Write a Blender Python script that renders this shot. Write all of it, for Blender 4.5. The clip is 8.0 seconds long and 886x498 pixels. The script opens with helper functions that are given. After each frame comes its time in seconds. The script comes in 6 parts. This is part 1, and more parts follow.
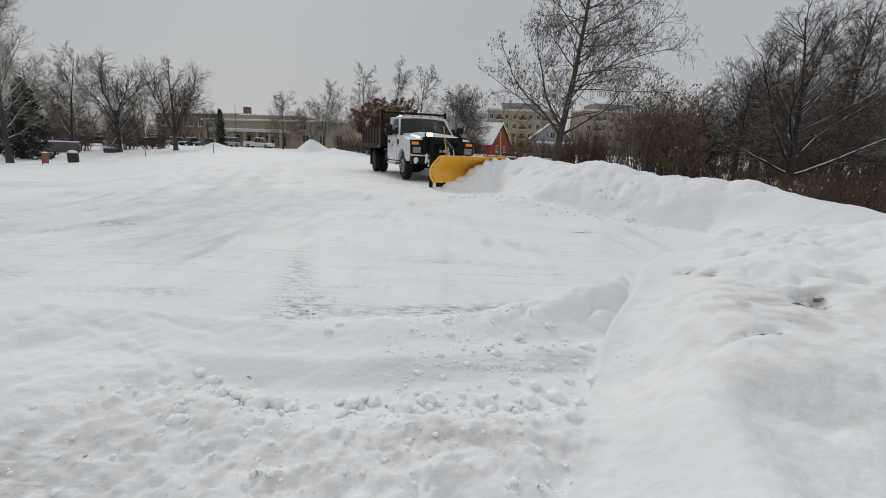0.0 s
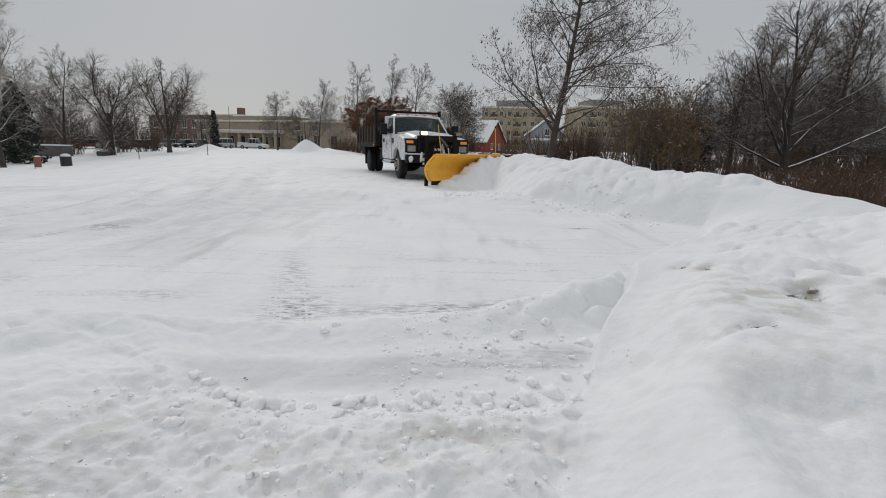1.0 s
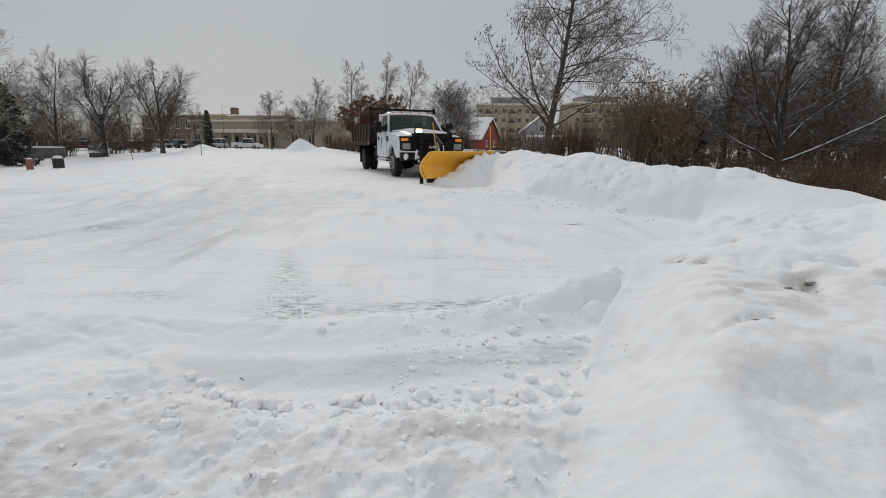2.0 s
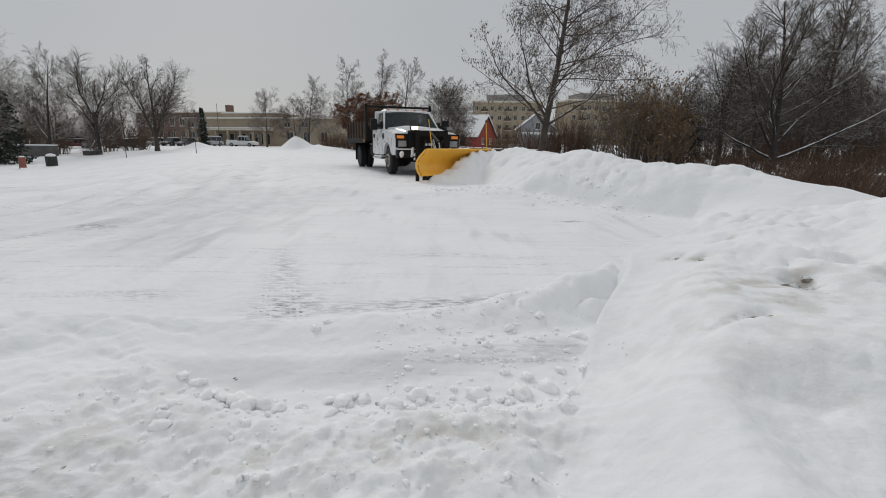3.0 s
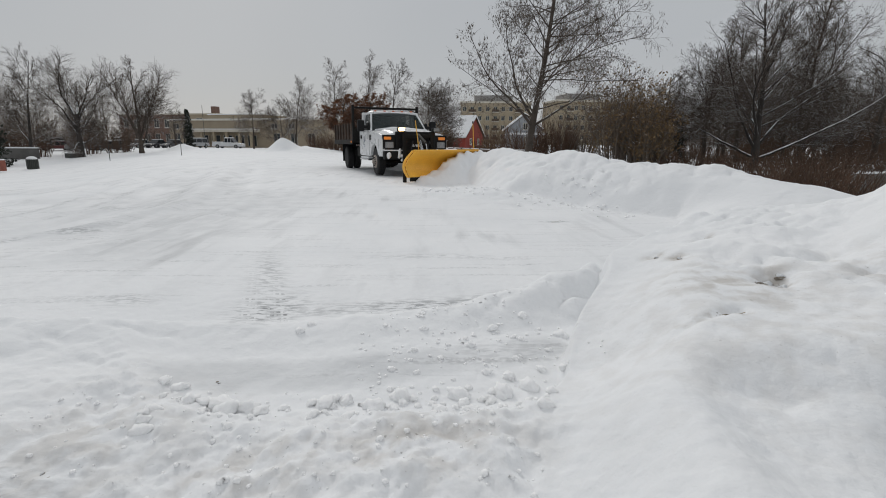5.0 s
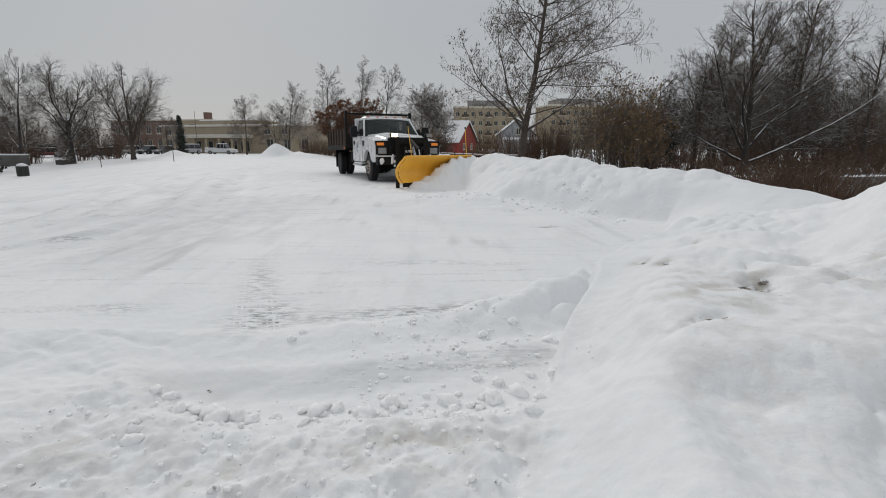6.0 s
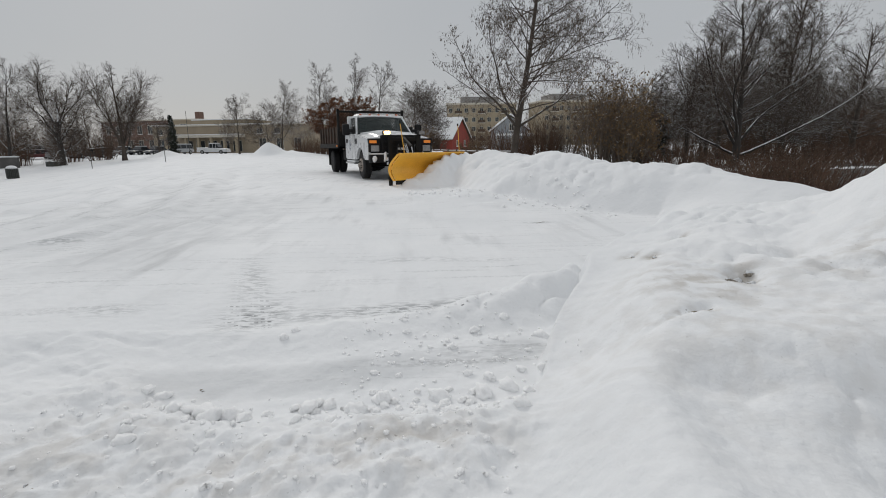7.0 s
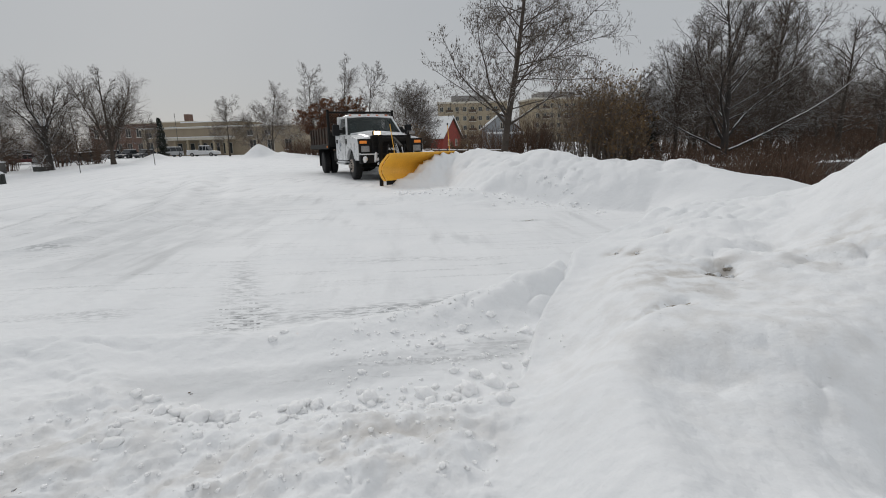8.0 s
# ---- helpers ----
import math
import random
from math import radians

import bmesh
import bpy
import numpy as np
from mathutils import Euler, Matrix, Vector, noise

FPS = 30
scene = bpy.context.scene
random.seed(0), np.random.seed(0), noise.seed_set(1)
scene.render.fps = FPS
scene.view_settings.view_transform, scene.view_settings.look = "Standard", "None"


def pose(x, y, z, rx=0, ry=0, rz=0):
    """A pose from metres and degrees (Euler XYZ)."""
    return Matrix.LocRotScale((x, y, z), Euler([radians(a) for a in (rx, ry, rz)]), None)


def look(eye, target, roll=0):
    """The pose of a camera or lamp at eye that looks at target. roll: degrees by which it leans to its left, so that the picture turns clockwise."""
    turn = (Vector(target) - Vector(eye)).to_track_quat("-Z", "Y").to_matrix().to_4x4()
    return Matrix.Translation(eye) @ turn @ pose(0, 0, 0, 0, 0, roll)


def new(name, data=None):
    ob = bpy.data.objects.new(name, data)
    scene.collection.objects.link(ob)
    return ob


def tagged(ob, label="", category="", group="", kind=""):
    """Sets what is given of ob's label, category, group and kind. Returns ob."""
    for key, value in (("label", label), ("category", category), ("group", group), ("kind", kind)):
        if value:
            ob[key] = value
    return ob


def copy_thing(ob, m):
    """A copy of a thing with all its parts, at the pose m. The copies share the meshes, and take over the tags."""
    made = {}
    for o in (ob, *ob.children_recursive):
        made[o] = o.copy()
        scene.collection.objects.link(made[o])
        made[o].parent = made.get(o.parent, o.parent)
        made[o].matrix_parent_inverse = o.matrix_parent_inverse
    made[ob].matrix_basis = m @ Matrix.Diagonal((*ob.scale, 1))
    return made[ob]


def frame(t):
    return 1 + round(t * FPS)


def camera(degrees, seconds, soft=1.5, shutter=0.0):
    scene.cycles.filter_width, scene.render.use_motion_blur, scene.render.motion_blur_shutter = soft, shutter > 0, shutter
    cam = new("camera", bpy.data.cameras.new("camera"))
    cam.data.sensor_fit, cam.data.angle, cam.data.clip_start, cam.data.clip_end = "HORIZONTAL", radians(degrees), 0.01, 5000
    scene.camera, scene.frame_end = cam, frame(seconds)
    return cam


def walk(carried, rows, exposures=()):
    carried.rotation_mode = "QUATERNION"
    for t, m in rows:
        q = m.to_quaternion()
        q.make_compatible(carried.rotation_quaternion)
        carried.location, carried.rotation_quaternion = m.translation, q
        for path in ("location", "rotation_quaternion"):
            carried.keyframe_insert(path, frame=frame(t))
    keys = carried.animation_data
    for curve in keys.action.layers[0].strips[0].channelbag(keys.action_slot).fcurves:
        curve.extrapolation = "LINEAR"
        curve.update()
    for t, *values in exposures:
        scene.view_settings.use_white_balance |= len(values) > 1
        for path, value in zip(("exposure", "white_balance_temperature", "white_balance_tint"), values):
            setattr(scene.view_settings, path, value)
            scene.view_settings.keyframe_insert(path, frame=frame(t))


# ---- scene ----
cam = camera(84.8, 8.0, soft=1.0)
PATH = [
    (0, (0.102, -0.047, 1.071), (0.093, 1.912, 0.669), 2.2),
    (0.5, (0.104, -0.04, 1.064), (0.097, 1.918, 0.659), 1.4),
    (1, (0.11, -0.043, 1.068), (0.115, 1.915, 0.66), 1.4),
    (1.5, (0.109, -0.041, 1.063), (0.12, 1.916, 0.65), 1.0),
    (3, (0.113, -0.007, 1.055), (0.149, 1.947, 0.629), 0.7),
    (3.5, (0.119, -0.007, 1.051), (0.164, 1.945, 0.619), 0.9),
    (4, (0.132, -0.017, 1.058), (0.193, 1.935, 0.628), 1.0),
    (4.5, (0.141, -0.023, 1.059), (0.21, 1.929, 0.629), 0.6),
    (6, (0.17, -0.06, 1.087), (0.274, 1.896, 0.683), 0.2),
    (6.5, (0.185, -0.073, 1.09), (0.299, 1.881, 0.679), -0.2),
    (7, (0.196, -0.079, 1.089), (0.32, 1.873, 0.673), -0.5),
    (7.5, (0.213, -0.093, 1.093), (0.35, 1.858, 0.675), -1.1),
    (8, (0.238, -0.115, 1.098), (0.389, 1.835, 0.678), -1.3),
]
walk(cam, [(t, look(eye, target, roll)) for t, eye, target, roll in PATH])

# ---- light ----
world = bpy.data.worlds.new("overcast_sky")
scene.world = world
world.use_nodes = True
wn, wl = world.node_tree.nodes, world.node_tree.links
wn.clear()
w_out = wn.new("ShaderNodeOutputWorld")
w_bg = wn.new("ShaderNodeBackground")
w_sky = wn.new("ShaderNodeTexSky")
w_sky.sky_type, w_sky.sun_disc = "NISHITA", False
w_sky.sun_elevation, w_sky.sun_rotation = radians(31), radians(-22)
w_dim = wn.new("ShaderNodeVectorMath"); w_dim.operation = "SCALE"; w_dim.inputs["Scale"].default_value = 0.10
wl.new(w_sky.outputs[0], w_dim.inputs[0])
# cloud layer: an overcast sky is about three times brighter overhead than at the horizon
w_tc = wn.new("ShaderNodeTexCoord")
w_sep = wn.new("ShaderNodeSeparateXYZ")
wl.new(w_tc.outputs["Generated"], w_sep.inputs[0])
w_ramp = wn.new("ShaderNodeValToRGB")
w_ramp.color_ramp.elements[0].position, w_ramp.color_ramp.elements[0].color = 0.0, (0.64, 0.655, 0.675, 1)
w_ramp.color_ramp.elements[1].position, w_ramp.color_ramp.elements[1].color = 1.0, (0.98, 0.99, 1.0, 1)
e = w_ramp.color_ramp.elements.new(0.30); e.color = (0.64, 0.665, 0.69, 1)
wl.new(w_sep.outputs["Z"], w_ramp.inputs[0])
w_noise = wn.new("ShaderNodeTexNoise"); w_noise.inputs["Scale"].default_value = 2.2; w_noise.inputs["Detail"].default_value = 4
wl.new(w_tc.outputs["Generated"], w_noise.inputs["Vector"])
w_var = wn.new("ShaderNodeMapRange"); w_var.inputs[3].default_value, w_var.inputs[4].default_value = 0.93, 1.07
wl.new(w_noise.outputs[0], w_var.inputs[0])
w_cl = wn.new("ShaderNodeVectorMath"); w_cl.operation = "SCALE"
wl.new(w_ramp.outputs[0], w_cl.inputs[0]); wl.new(w_var.outputs[0], w_cl.inputs["Scale"])
w_mix = wn.new("ShaderNodeMix"); w_mix.data_type = "RGBA"; w_mix.inputs[0].default_value = 0.93
wl.new(w_dim.outputs[0], w_mix.inputs[6]); wl.new(w_cl.outputs[0], w_mix.inputs[7])
w_bg.inputs[1].default_value = 0.70
wl.new(w_mix.outputs[2], w_bg.inputs[0])
wl.new(w_bg.outputs[0], w_out.inputs[0])

sun = new("sun", bpy.data.lights.new("sun", "SUN"))
sun.data.energy, sun.data.angle, sun.data.color = 0.95, radians(14), (1.0, 0.97, 0.93)
sun.matrix_world = look((-8, 26, 13), (0, 6, 0))


# ---- materials ----
def material(name, colour, rough=0.7, metal=0.0, vary=0.12, scale=6.0, fine=60.0, bump=0.0, dark=None, spec=0.5, snow=0.0, per_object=0.0):
    """A painted, mineral or wooden surface: colour with variation at two scales, fine relief, and snow that has settled on upward faces."""
    m = bpy.data.materials.new(name)
    m.use_nodes = True
    n, l = m.node_tree.nodes, m.node_tree.links
    b = n["Principled BSDF"]
    b.inputs["Metallic"].default_value = metal
    b.inputs["Specular IOR Level"].default_value = spec
    tc = n.new("ShaderNodeTexCoord")
    n1 = n.new("ShaderNodeTexNoise"); n1.inputs["Scale"].default_value = scale; n1.inputs["Detail"].default_value = 5
    n2 = n.new("ShaderNodeTexNoise"); n2.inputs["Scale"].default_value = fine; n2.inputs["Detail"].default_value = 3
    l.new(tc.outputs["Object"], n1.inputs["Vector"]); l.new(tc.outputs["Object"], n2.inputs["Vector"])
    add = n.new("ShaderNodeMath"); add.operation = "ADD"
    l.new(n1.outputs[0], add.inputs[0]); l.new(n2.outputs[0], add.inputs[1])
    mr = n.new("ShaderNodeMapRange"); mr.inputs[1].default_value, mr.inputs[2].default_value = 0.6, 1.4
    l.new(add.outputs[0], mr.inputs[0])
    mix = n.new("ShaderNodeMix"); mix.data_type = "RGBA"
    c2 = dark if dark else tuple(c * (1 - 2 * vary) for c in colour)
    mix.inputs[6].default_value = (*c2, 1)
    mix.inputs[7].default_value = (*[min(1, c * (1 + vary)) for c in colour], 1)
    l.new(mr.outputs[0], mix.inputs[0])
    last = mix.outputs[2]
    if per_object:
        oi = n.new("ShaderNodeObjectInfo")
        hs = n.new("ShaderNodeHueSaturation")
        r = n.new("ShaderNodeMapRange"); r.inputs[3].default_value, r.inputs[4].default_value = 1 - per_object, 1 + per_object
        l.new(oi.outputs["Random"], r.inputs[0]); l.new(r.outputs[0], hs.inputs["Value"])
        l.new(last, hs.inputs["Color"]); last = hs.outputs[0]
    rr = n.new("ShaderNodeMapRange"); rr.inputs[3].default_value, rr.inputs[4].default_value = max(0.02, rough - 0.12), min(1, rough + 0.12)
    l.new(n1.outputs[0], rr.inputs[0]); l.new(rr.outputs[0], b.inputs["Roughness"])
    if snow:
        g = n.new("ShaderNodeNewGeometry")
        sp = n.new("ShaderNodeSeparateXYZ"); l.new(g.outputs["Normal"], sp.inputs[0])
        ns = n.new("ShaderNodeTexNoise"); ns.inputs["Scale"].default_value = 3.0; ns.inputs["Detail"].default_value = 4
        l.new(tc.outputs["Object"], ns.inputs["Vector"])
        ad = n.new("ShaderNodeMath"); ad.operation = "MULTIPLY_ADD"; ad.inputs[1].default_value = 1.6
        l.new(ns.outputs[0], ad.inputs[0]); l.new(sp.outputs["Z"], ad.inputs[2])
        s = n.new("ShaderNodeMapRange"); s.inputs[1].default_value, s.inputs[2].default_value = 2.05 - snow, 2.2 - snow
        l.new(ad.outputs[0], s.inputs[0])
        mx = n.new("ShaderNodeMix"); mx.data_type = "RGBA"; mx.inputs[7].default_value = (0.8, 0.82, 0.84, 1)
        l.new(s.outputs[0], mx.inputs[0]); l.new(last, mx.inputs[6]); last = mx.outputs[2]
    l.new(last, b.inputs["Base Color"])
    if bump:
        bp = n.new("ShaderNodeBump"); bp.inputs["Strength"].default_value = bump; bp.inputs["Distance"].default_value = 0.02
        l.new(n2.outputs[0], bp.inputs["Height"]); l.new(bp.outputs[0], b.inputs["Normal"])
    return m


def lit(name, colour, strength):
    m = bpy.data.materials.new(name); m.use_nodes = True
    b = m.node_tree.nodes["Principled BSDF"]
    b.inputs["Base Color"].default_value = (*colour, 1)
    b.inputs["Emission Color"].default_value = (*colour, 1)
    b.inputs["Emission Strength"].default_value = strength
    return m


def snow_ground():
    """Packed, scraped snow: clean white, greyed where the plough has scraped near the asphalt, brown gritty stains in
    the heaps, shade painted over the near mound.
    """
    m = bpy.data.materials.new("trodden_snow"); m.use_nodes = True
    n, l = m.node_tree.nodes, m.node_tree.links
    b = n["Principled BSDF"]
    tc = n.new("ShaderNodeTexCoord")
    at = n.new("ShaderNodeAttribute"); at.attribute_name = "wear_and_shade"
    sep = n.new("ShaderNodeSeparateColor"); l.new(at.outputs["Color"], sep.inputs[0])

    def noise_tex(scale, detail, stretch=None, rot=0.0):
        t = n.new("ShaderNodeTexNoise"); t.inputs["Scale"].default_value = scale; t.inputs["Detail"].default_value = detail
        mp = n.new("ShaderNodeMapping")
        l.new(tc.outputs["Object"], mp.inputs[0]); l.new(mp.outputs[0], t.inputs["Vector"])
        if stretch:
            mp.inputs["Scale"].default_value = stretch
            mp.inputs["Rotation"].default_value = (0, 0, rot)
        return t.outputs[0]

    def mapr(v, a, c, lo=0.0, hi=1.0):
        r = n.new("ShaderNodeMapRange"); r.inputs[1].default_value, r.inputs[2].default_value = a, c
        r.inputs[3].default_value, r.inputs[4].default_value = lo, hi
        l.new(v, r.inputs[0]); return r.outputs[0]

    def mul(a, c):
        t = n.new("ShaderNodeMath"); t.operation = "MULTIPLY"
        l.new(a, t.inputs[0])
        if isinstance(c, float): t.inputs[1].default_value = c
        else: l.new(c, t.inputs[1])
        return t.outputs[0]

    def blend(fac, a, colour):
        t = n.new("ShaderNodeMix"); t.data_type = "RGBA"
        l.new(fac, t.inputs[0])
        if isinstance(a, tuple): t.inputs[6].default_value = (*a, 1)
        else: l.new(a, t.inputs[6])
        t.inputs[7].default_value = (*colour, 1)
        return t.outputs[2]
    c = blend(mapr(noise_tex(0.8, 6), 0.35, 0.7), (0.86, 0.87, 0.88), (0.80, 0.815, 0.83))
    # scraped patches, long in the direction of the ploughing
    streak = mapr(noise_tex(1.0, 8, (4.2, 0.7, 1), radians(-16)), 0.50, 0.72)
    c = blend(mul(mul(streak, mapr(noise_tex(0.5, 4), 0.38, 0.62)), mul(sep.outputs[0], 0.85)), c, (0.56, 0.57, 0.58))
    c = blend(mul(mapr(sep.outputs[0], 0.9, 1.7), mapr(noise_tex(3.0, 5), 0.3, 0.65, 0.35, 1.0)), c, (0.60, 0.615, 0.63))
    scrape = mapr(noise_tex(1.0, 7, (0.7, 11.0, 1), radians(6)), 0.57, 0.68)
    c = blend(mul(mul(scrape, mapr(noise_tex(30.0, 4), 0.38, 0.6)), mul(mapr(sep.outputs[0], 0, 1), 0.5)), c, (0.36, 0.365, 0.375))
    # bare, wet asphalt showing through in specks
    speck = mapr(noise_tex(24.0, 4, (0.45, 1.3, 1), radians(10)), 0.45, 0.58)
    c = blend(mul(speck, sep.outputs[1]), c, (0.20, 0.21, 0.22))
    # tread prints: short bars across the wheel's way
    pos = n.new("ShaderNodeSeparateXYZ"); l.new(tc.outputs["Object"], pos.inputs[0])
    ph = n.new("ShaderNodeMath"); ph.operation = "MULTIPLY_ADD"; ph.inputs[1].default_value = 96.0
    l.new(pos.outputs["Y"], ph.inputs[0]); l.new(mapr(noise_tex(9.0, 2), 0, 1, 0, 2.5), ph.inputs[2])
    sn = n.new("ShaderNodeMath"); sn.operation = "SINE"; l.new(ph.outputs[0], sn.inputs[0])
    px = n.new("ShaderNodeMath"); px.operation = "MULTIPLY_ADD"; px.inputs[1].default_value = 0.31
    l.new(pos.outputs["Y"], px.inputs[0]); l.new(pos.outputs["X"], px.inputs[2])
    pl = n.new("ShaderNodeMath"); pl.operation = "MULTIPLY"; pl.inputs[1].default_value = 150.0
    l.new(px.outputs[0], pl.inputs[0])
    sl = n.new("ShaderNodeMath"); sl.operation = "SINE"; l.new(pl.outputs[0], sl.inputs[0])
    lug = mul(mapr(sn.outputs[0], 0.0, 0.35), mapr(sl.outputs[0], -0.5, -0.2))
    c = blend(mul(mul(lug, mapr(noise_tex(13.0, 7), 0.46, 0.66)), at.outputs["Alpha"]), c, (0.22, 0.225, 0.23))
    # grit and soil; on the near mound this brown also paints in shade
    grit_and_shade = mapr(noise_tex(9.0, 7), 0.42, 0.62)
    c = blend(mul(grit_and_shade, sep.outputs[2]), c, (0.40, 0.355, 0.30))
    crumbs = mapr(noise_tex(60.0, 3), 0.68, 0.74)
    c = blend(mul(crumbs, sep.outputs[2]), c, (0.12, 0.10, 0.08))
    l.new(c, b.inputs["Base Color"])
    l.new(mapr(sep.outputs[0], 0, 1, 0.85, 0.7), b.inputs["Roughness"])
    b.inputs["Specular IOR Level"].default_value = 0.10
    b1 = n.new("ShaderNodeBump"); b1.inputs["Strength"].default_value = 0.28; b1.inputs["Distance"].default_value = 0.01
    l.new(noise_tex(55.0, 5), b1.inputs["Height"])
    b2 = n.new("ShaderNodeBump"); b2.inputs["Strength"].default_value = 0.3; b2.inputs["Distance"].default_value = 0.03
    l.new(noise_tex(12.0, 5), b2.inputs["Height"]); l.new(b1.outputs[0], b2.inputs["Normal"])
    l.new(b2.outputs[0], b.inputs["Normal"])
    return m


M_SNOW = snow_ground()
M_CLOD = material("snow_lump", (0.90, 0.905, 0.91), 0.8, vary=0.03, scale=8, fine=50, bump=0.25, spec=0.2)
cb = M_CLOD.node_tree.nodes["Principled BSDF"]
cb.inputs["Subsurface Weight"].default_value = 0.9; cb.inputs["Subsurface Radius"].default_value = (1.0, 1.0, 1.0); cb.inputs["Subsurface Scale"].default_value = 0.03
M_BARK = material("bark", (0.085, 0.068, 0.055), 0.9, vary=0.3, scale=4, fine=40, bump=0.6, snow=0.42)
M_BARK_SNOWY = material("snowy_bark", (0.06, 0.052, 0.047), 0.9, vary=0.3, scale=4, fine=40, bump=0.6, snow=0.92)
M_TWIG = material("twig", (0.098, 0.074, 0.058), 0.9, vary=0.25, scale=2, fine=12, snow=0.48)
M_TWIG_PALE = material("pale_twig", (0.19, 0.155, 0.125), 0.9, vary=0.25, scale=2, fine=12, snow=0.48)
M_BRUSH = material("brush_twig", (0.135, 0.080, 0.052), 0.9, vary=0.3, scale=2, fine=12, snow=0.42)
M_DRYLEAF = material("dry_leaf", (0.13, 0.10, 0.075), 0.85, vary=0.35, scale=3, fine=20, snow=0.35)
M_RUST = material("rust_leaf", (0.20, 0.085, 0.04), 0.8, vary=0.4, scale=2, fine=20, snow=0.3)
M_TANLEAF = material("tan_leaf", (0.25, 0.165, 0.085), 0.85, vary=0.4, scale=2, fine=20, snow=0.35)
M_NEEDLE = material("needle", (0.025, 0.032, 0.022), 0.85, vary=0.4, scale=2, fine=20, snow=0.40)
M_ROOFSNOW = material("roof_snow", (0.84, 0.85, 0.86), 0.85, vary=0.04, scale=2, fine=20, bump=0.3, spec=0.2)
M_TAN = material("tan_render", (0.36, 0.30, 0.22), 0.9, vary=0.10, scale=0.6, fine=12)
M_TAN2 = material("sandy_render", (0.37, 0.31, 0.22), 0.9, vary=0.10, scale=0.5, fine=10)
M_BRICK = material("dull_brick", (0.20, 0.125, 0.10), 0.9, vary=0.2, scale=1.0, fine=16)
M_GLASS = material("dark_glass", (0.05, 0.06, 0.065), 0.12, vary=0.2, scale=1, fine=8)
M_TRIM = material("pale_trim", (0.62, 0.58, 0.50), 0.8, vary=0.08, scale=2, fine=20)
M_RED = material("red_boards", (0.30, 0.055, 0.04), 0.8, vary=0.15, scale=1.5, fine=14)
M_GREY = material("grey_boards", (0.34, 0.36, 0.38), 0.8, vary=0.1, scale=1.5, fine=14)
M_DARKWOOD = material("dark_wood", (0.10, 0.07, 0.05), 0.85, vary=0.3, scale=3, fine=30, bump=0.3)
M_DULLWALL = material("weathered_block_wall", (0.13, 0.125, 0.12), 0.9, vary=0.25, scale=1.2, fine=18)
M_CONCRETE = material("street_concrete", (0.30, 0.29, 0.28), 0.9, vary=0.12, scale=1, fine=20)


def part(name, bm, mat, parent=None, label="", smooth=False):
    """Links a bmesh as one mesh object, under a thing or a part."""
    me = bpy.data.meshes.new(name)
    bm.to_mesh(me); bm.free()
    me.materials.append(mat)
    if smooth:
        me.polygons.foreach_set("use_smooth", [True] * len(me.polygons))
    ob = new(name, me)
    if parent is not None:
        ob.parent = parent
    if label:
        ob["label"] = label
    return ob


def thing(name, m, label, category, group="", kind=""):
    ob = new(name)
    ob.empty_display_size = 0.2
    ob.matrix_world = m
    return tagged(ob, label, category, group, kind)


def box(bm, x0, x1, y0, y1, z0, z1, bevel=0.0):
    r = bmesh.ops.create_cube(bm, size=1.0, matrix=Matrix.Translation(((x0 + x1) / 2, (y0 + y1) / 2, (z0 + z1) / 2)) @ Matrix.Diagonal((x1 - x0, y1 - y0, z1 - z0, 1)))
    if bevel:
        ed = list({e for v in r["verts"] for e in v.link_edges})
        bmesh.ops.bevel(bm, geom=ed, offset=bevel, segments=2, affect="EDGES", profile=0.6)
    return bm


def boxed(x0, x1, y0, y1, z0, z1, bevel=0.0):
    return box(bmesh.new(), x0, x1, y0, y1, z0, z1, bevel)


def prism(bm, outline, x0, x1):
    """A solid with the given side outline of (y, z) corners, from x0 to x1."""
    a = [bm.verts.new((x0, y, z)) for y, z in outline]
    c = [bm.verts.new((x1, y, z)) for y, z in outline]
    bm.faces.new(a); bm.faces.new(c[::-1])
    for i in range(len(a)):
        j = (i + 1) % len(a)
        bm.faces.new((a[i], c[i], c[j], a[j]))
    bmesh.ops.recalc_face_normals(bm, faces=bm.faces)
    return bm


def rod(bm, a, c, r, r2=None, sides=8):
    a, c = Vector(a), Vector(c)
    d = c - a
    q = d.to_track_quat("Z", "Y").to_matrix().to_4x4()
    bmesh.ops.create_cone(bm, cap_ends=True, segments=sides, radius1=r, radius2=r if r2 is None else r2, depth=d.length,
                          matrix=Matrix.Translation((a + c) / 2) @ q)
    return bm


def mesh_from(name, verts, faces, mats, smooth=True, index=None):
    me = bpy.data.meshes.new(name)
    me.from_pydata(verts, [], faces)
    for m in mats:
        me.materials.append(m)
    if smooth:
        me.polygons.foreach_set("use_smooth", [True] * len(me.polygons))
    if index is not None:
        me.polygons.foreach_set("material_index", index)
    return me


# ---- ground ----
def hash2(ix, iy, seed):
    h = (ix.astype(np.int64) * 374761393 + iy.astype(np.int64) * 668265263 + seed * 974634777) & 0x7FFFFFFF
    h = ((h ^ (h >> 13)) * 1274126177) & 0x7FFFFFFF
    return ((h ^ (h >> 16)) & 0xFFFF) / 65535.0


def value_noise(x, y, seed=0):
    ix, iy = np.floor(x), np.floor(y)
    fx, fy = x - ix, y - iy
    fx, fy = fx * fx * (3 - 2 * fx), fy * fy * (3 - 2 * fy)
    a, c = hash2(ix, iy, seed), hash2(ix + 1, iy, seed)
    d, g = hash2(ix, iy + 1, seed), hash2(ix + 1, iy + 1, seed)
    return (a * (1 - fx) + c * fx) * (1 - fy) + (d * (1 - fx) + g * fx) * fy


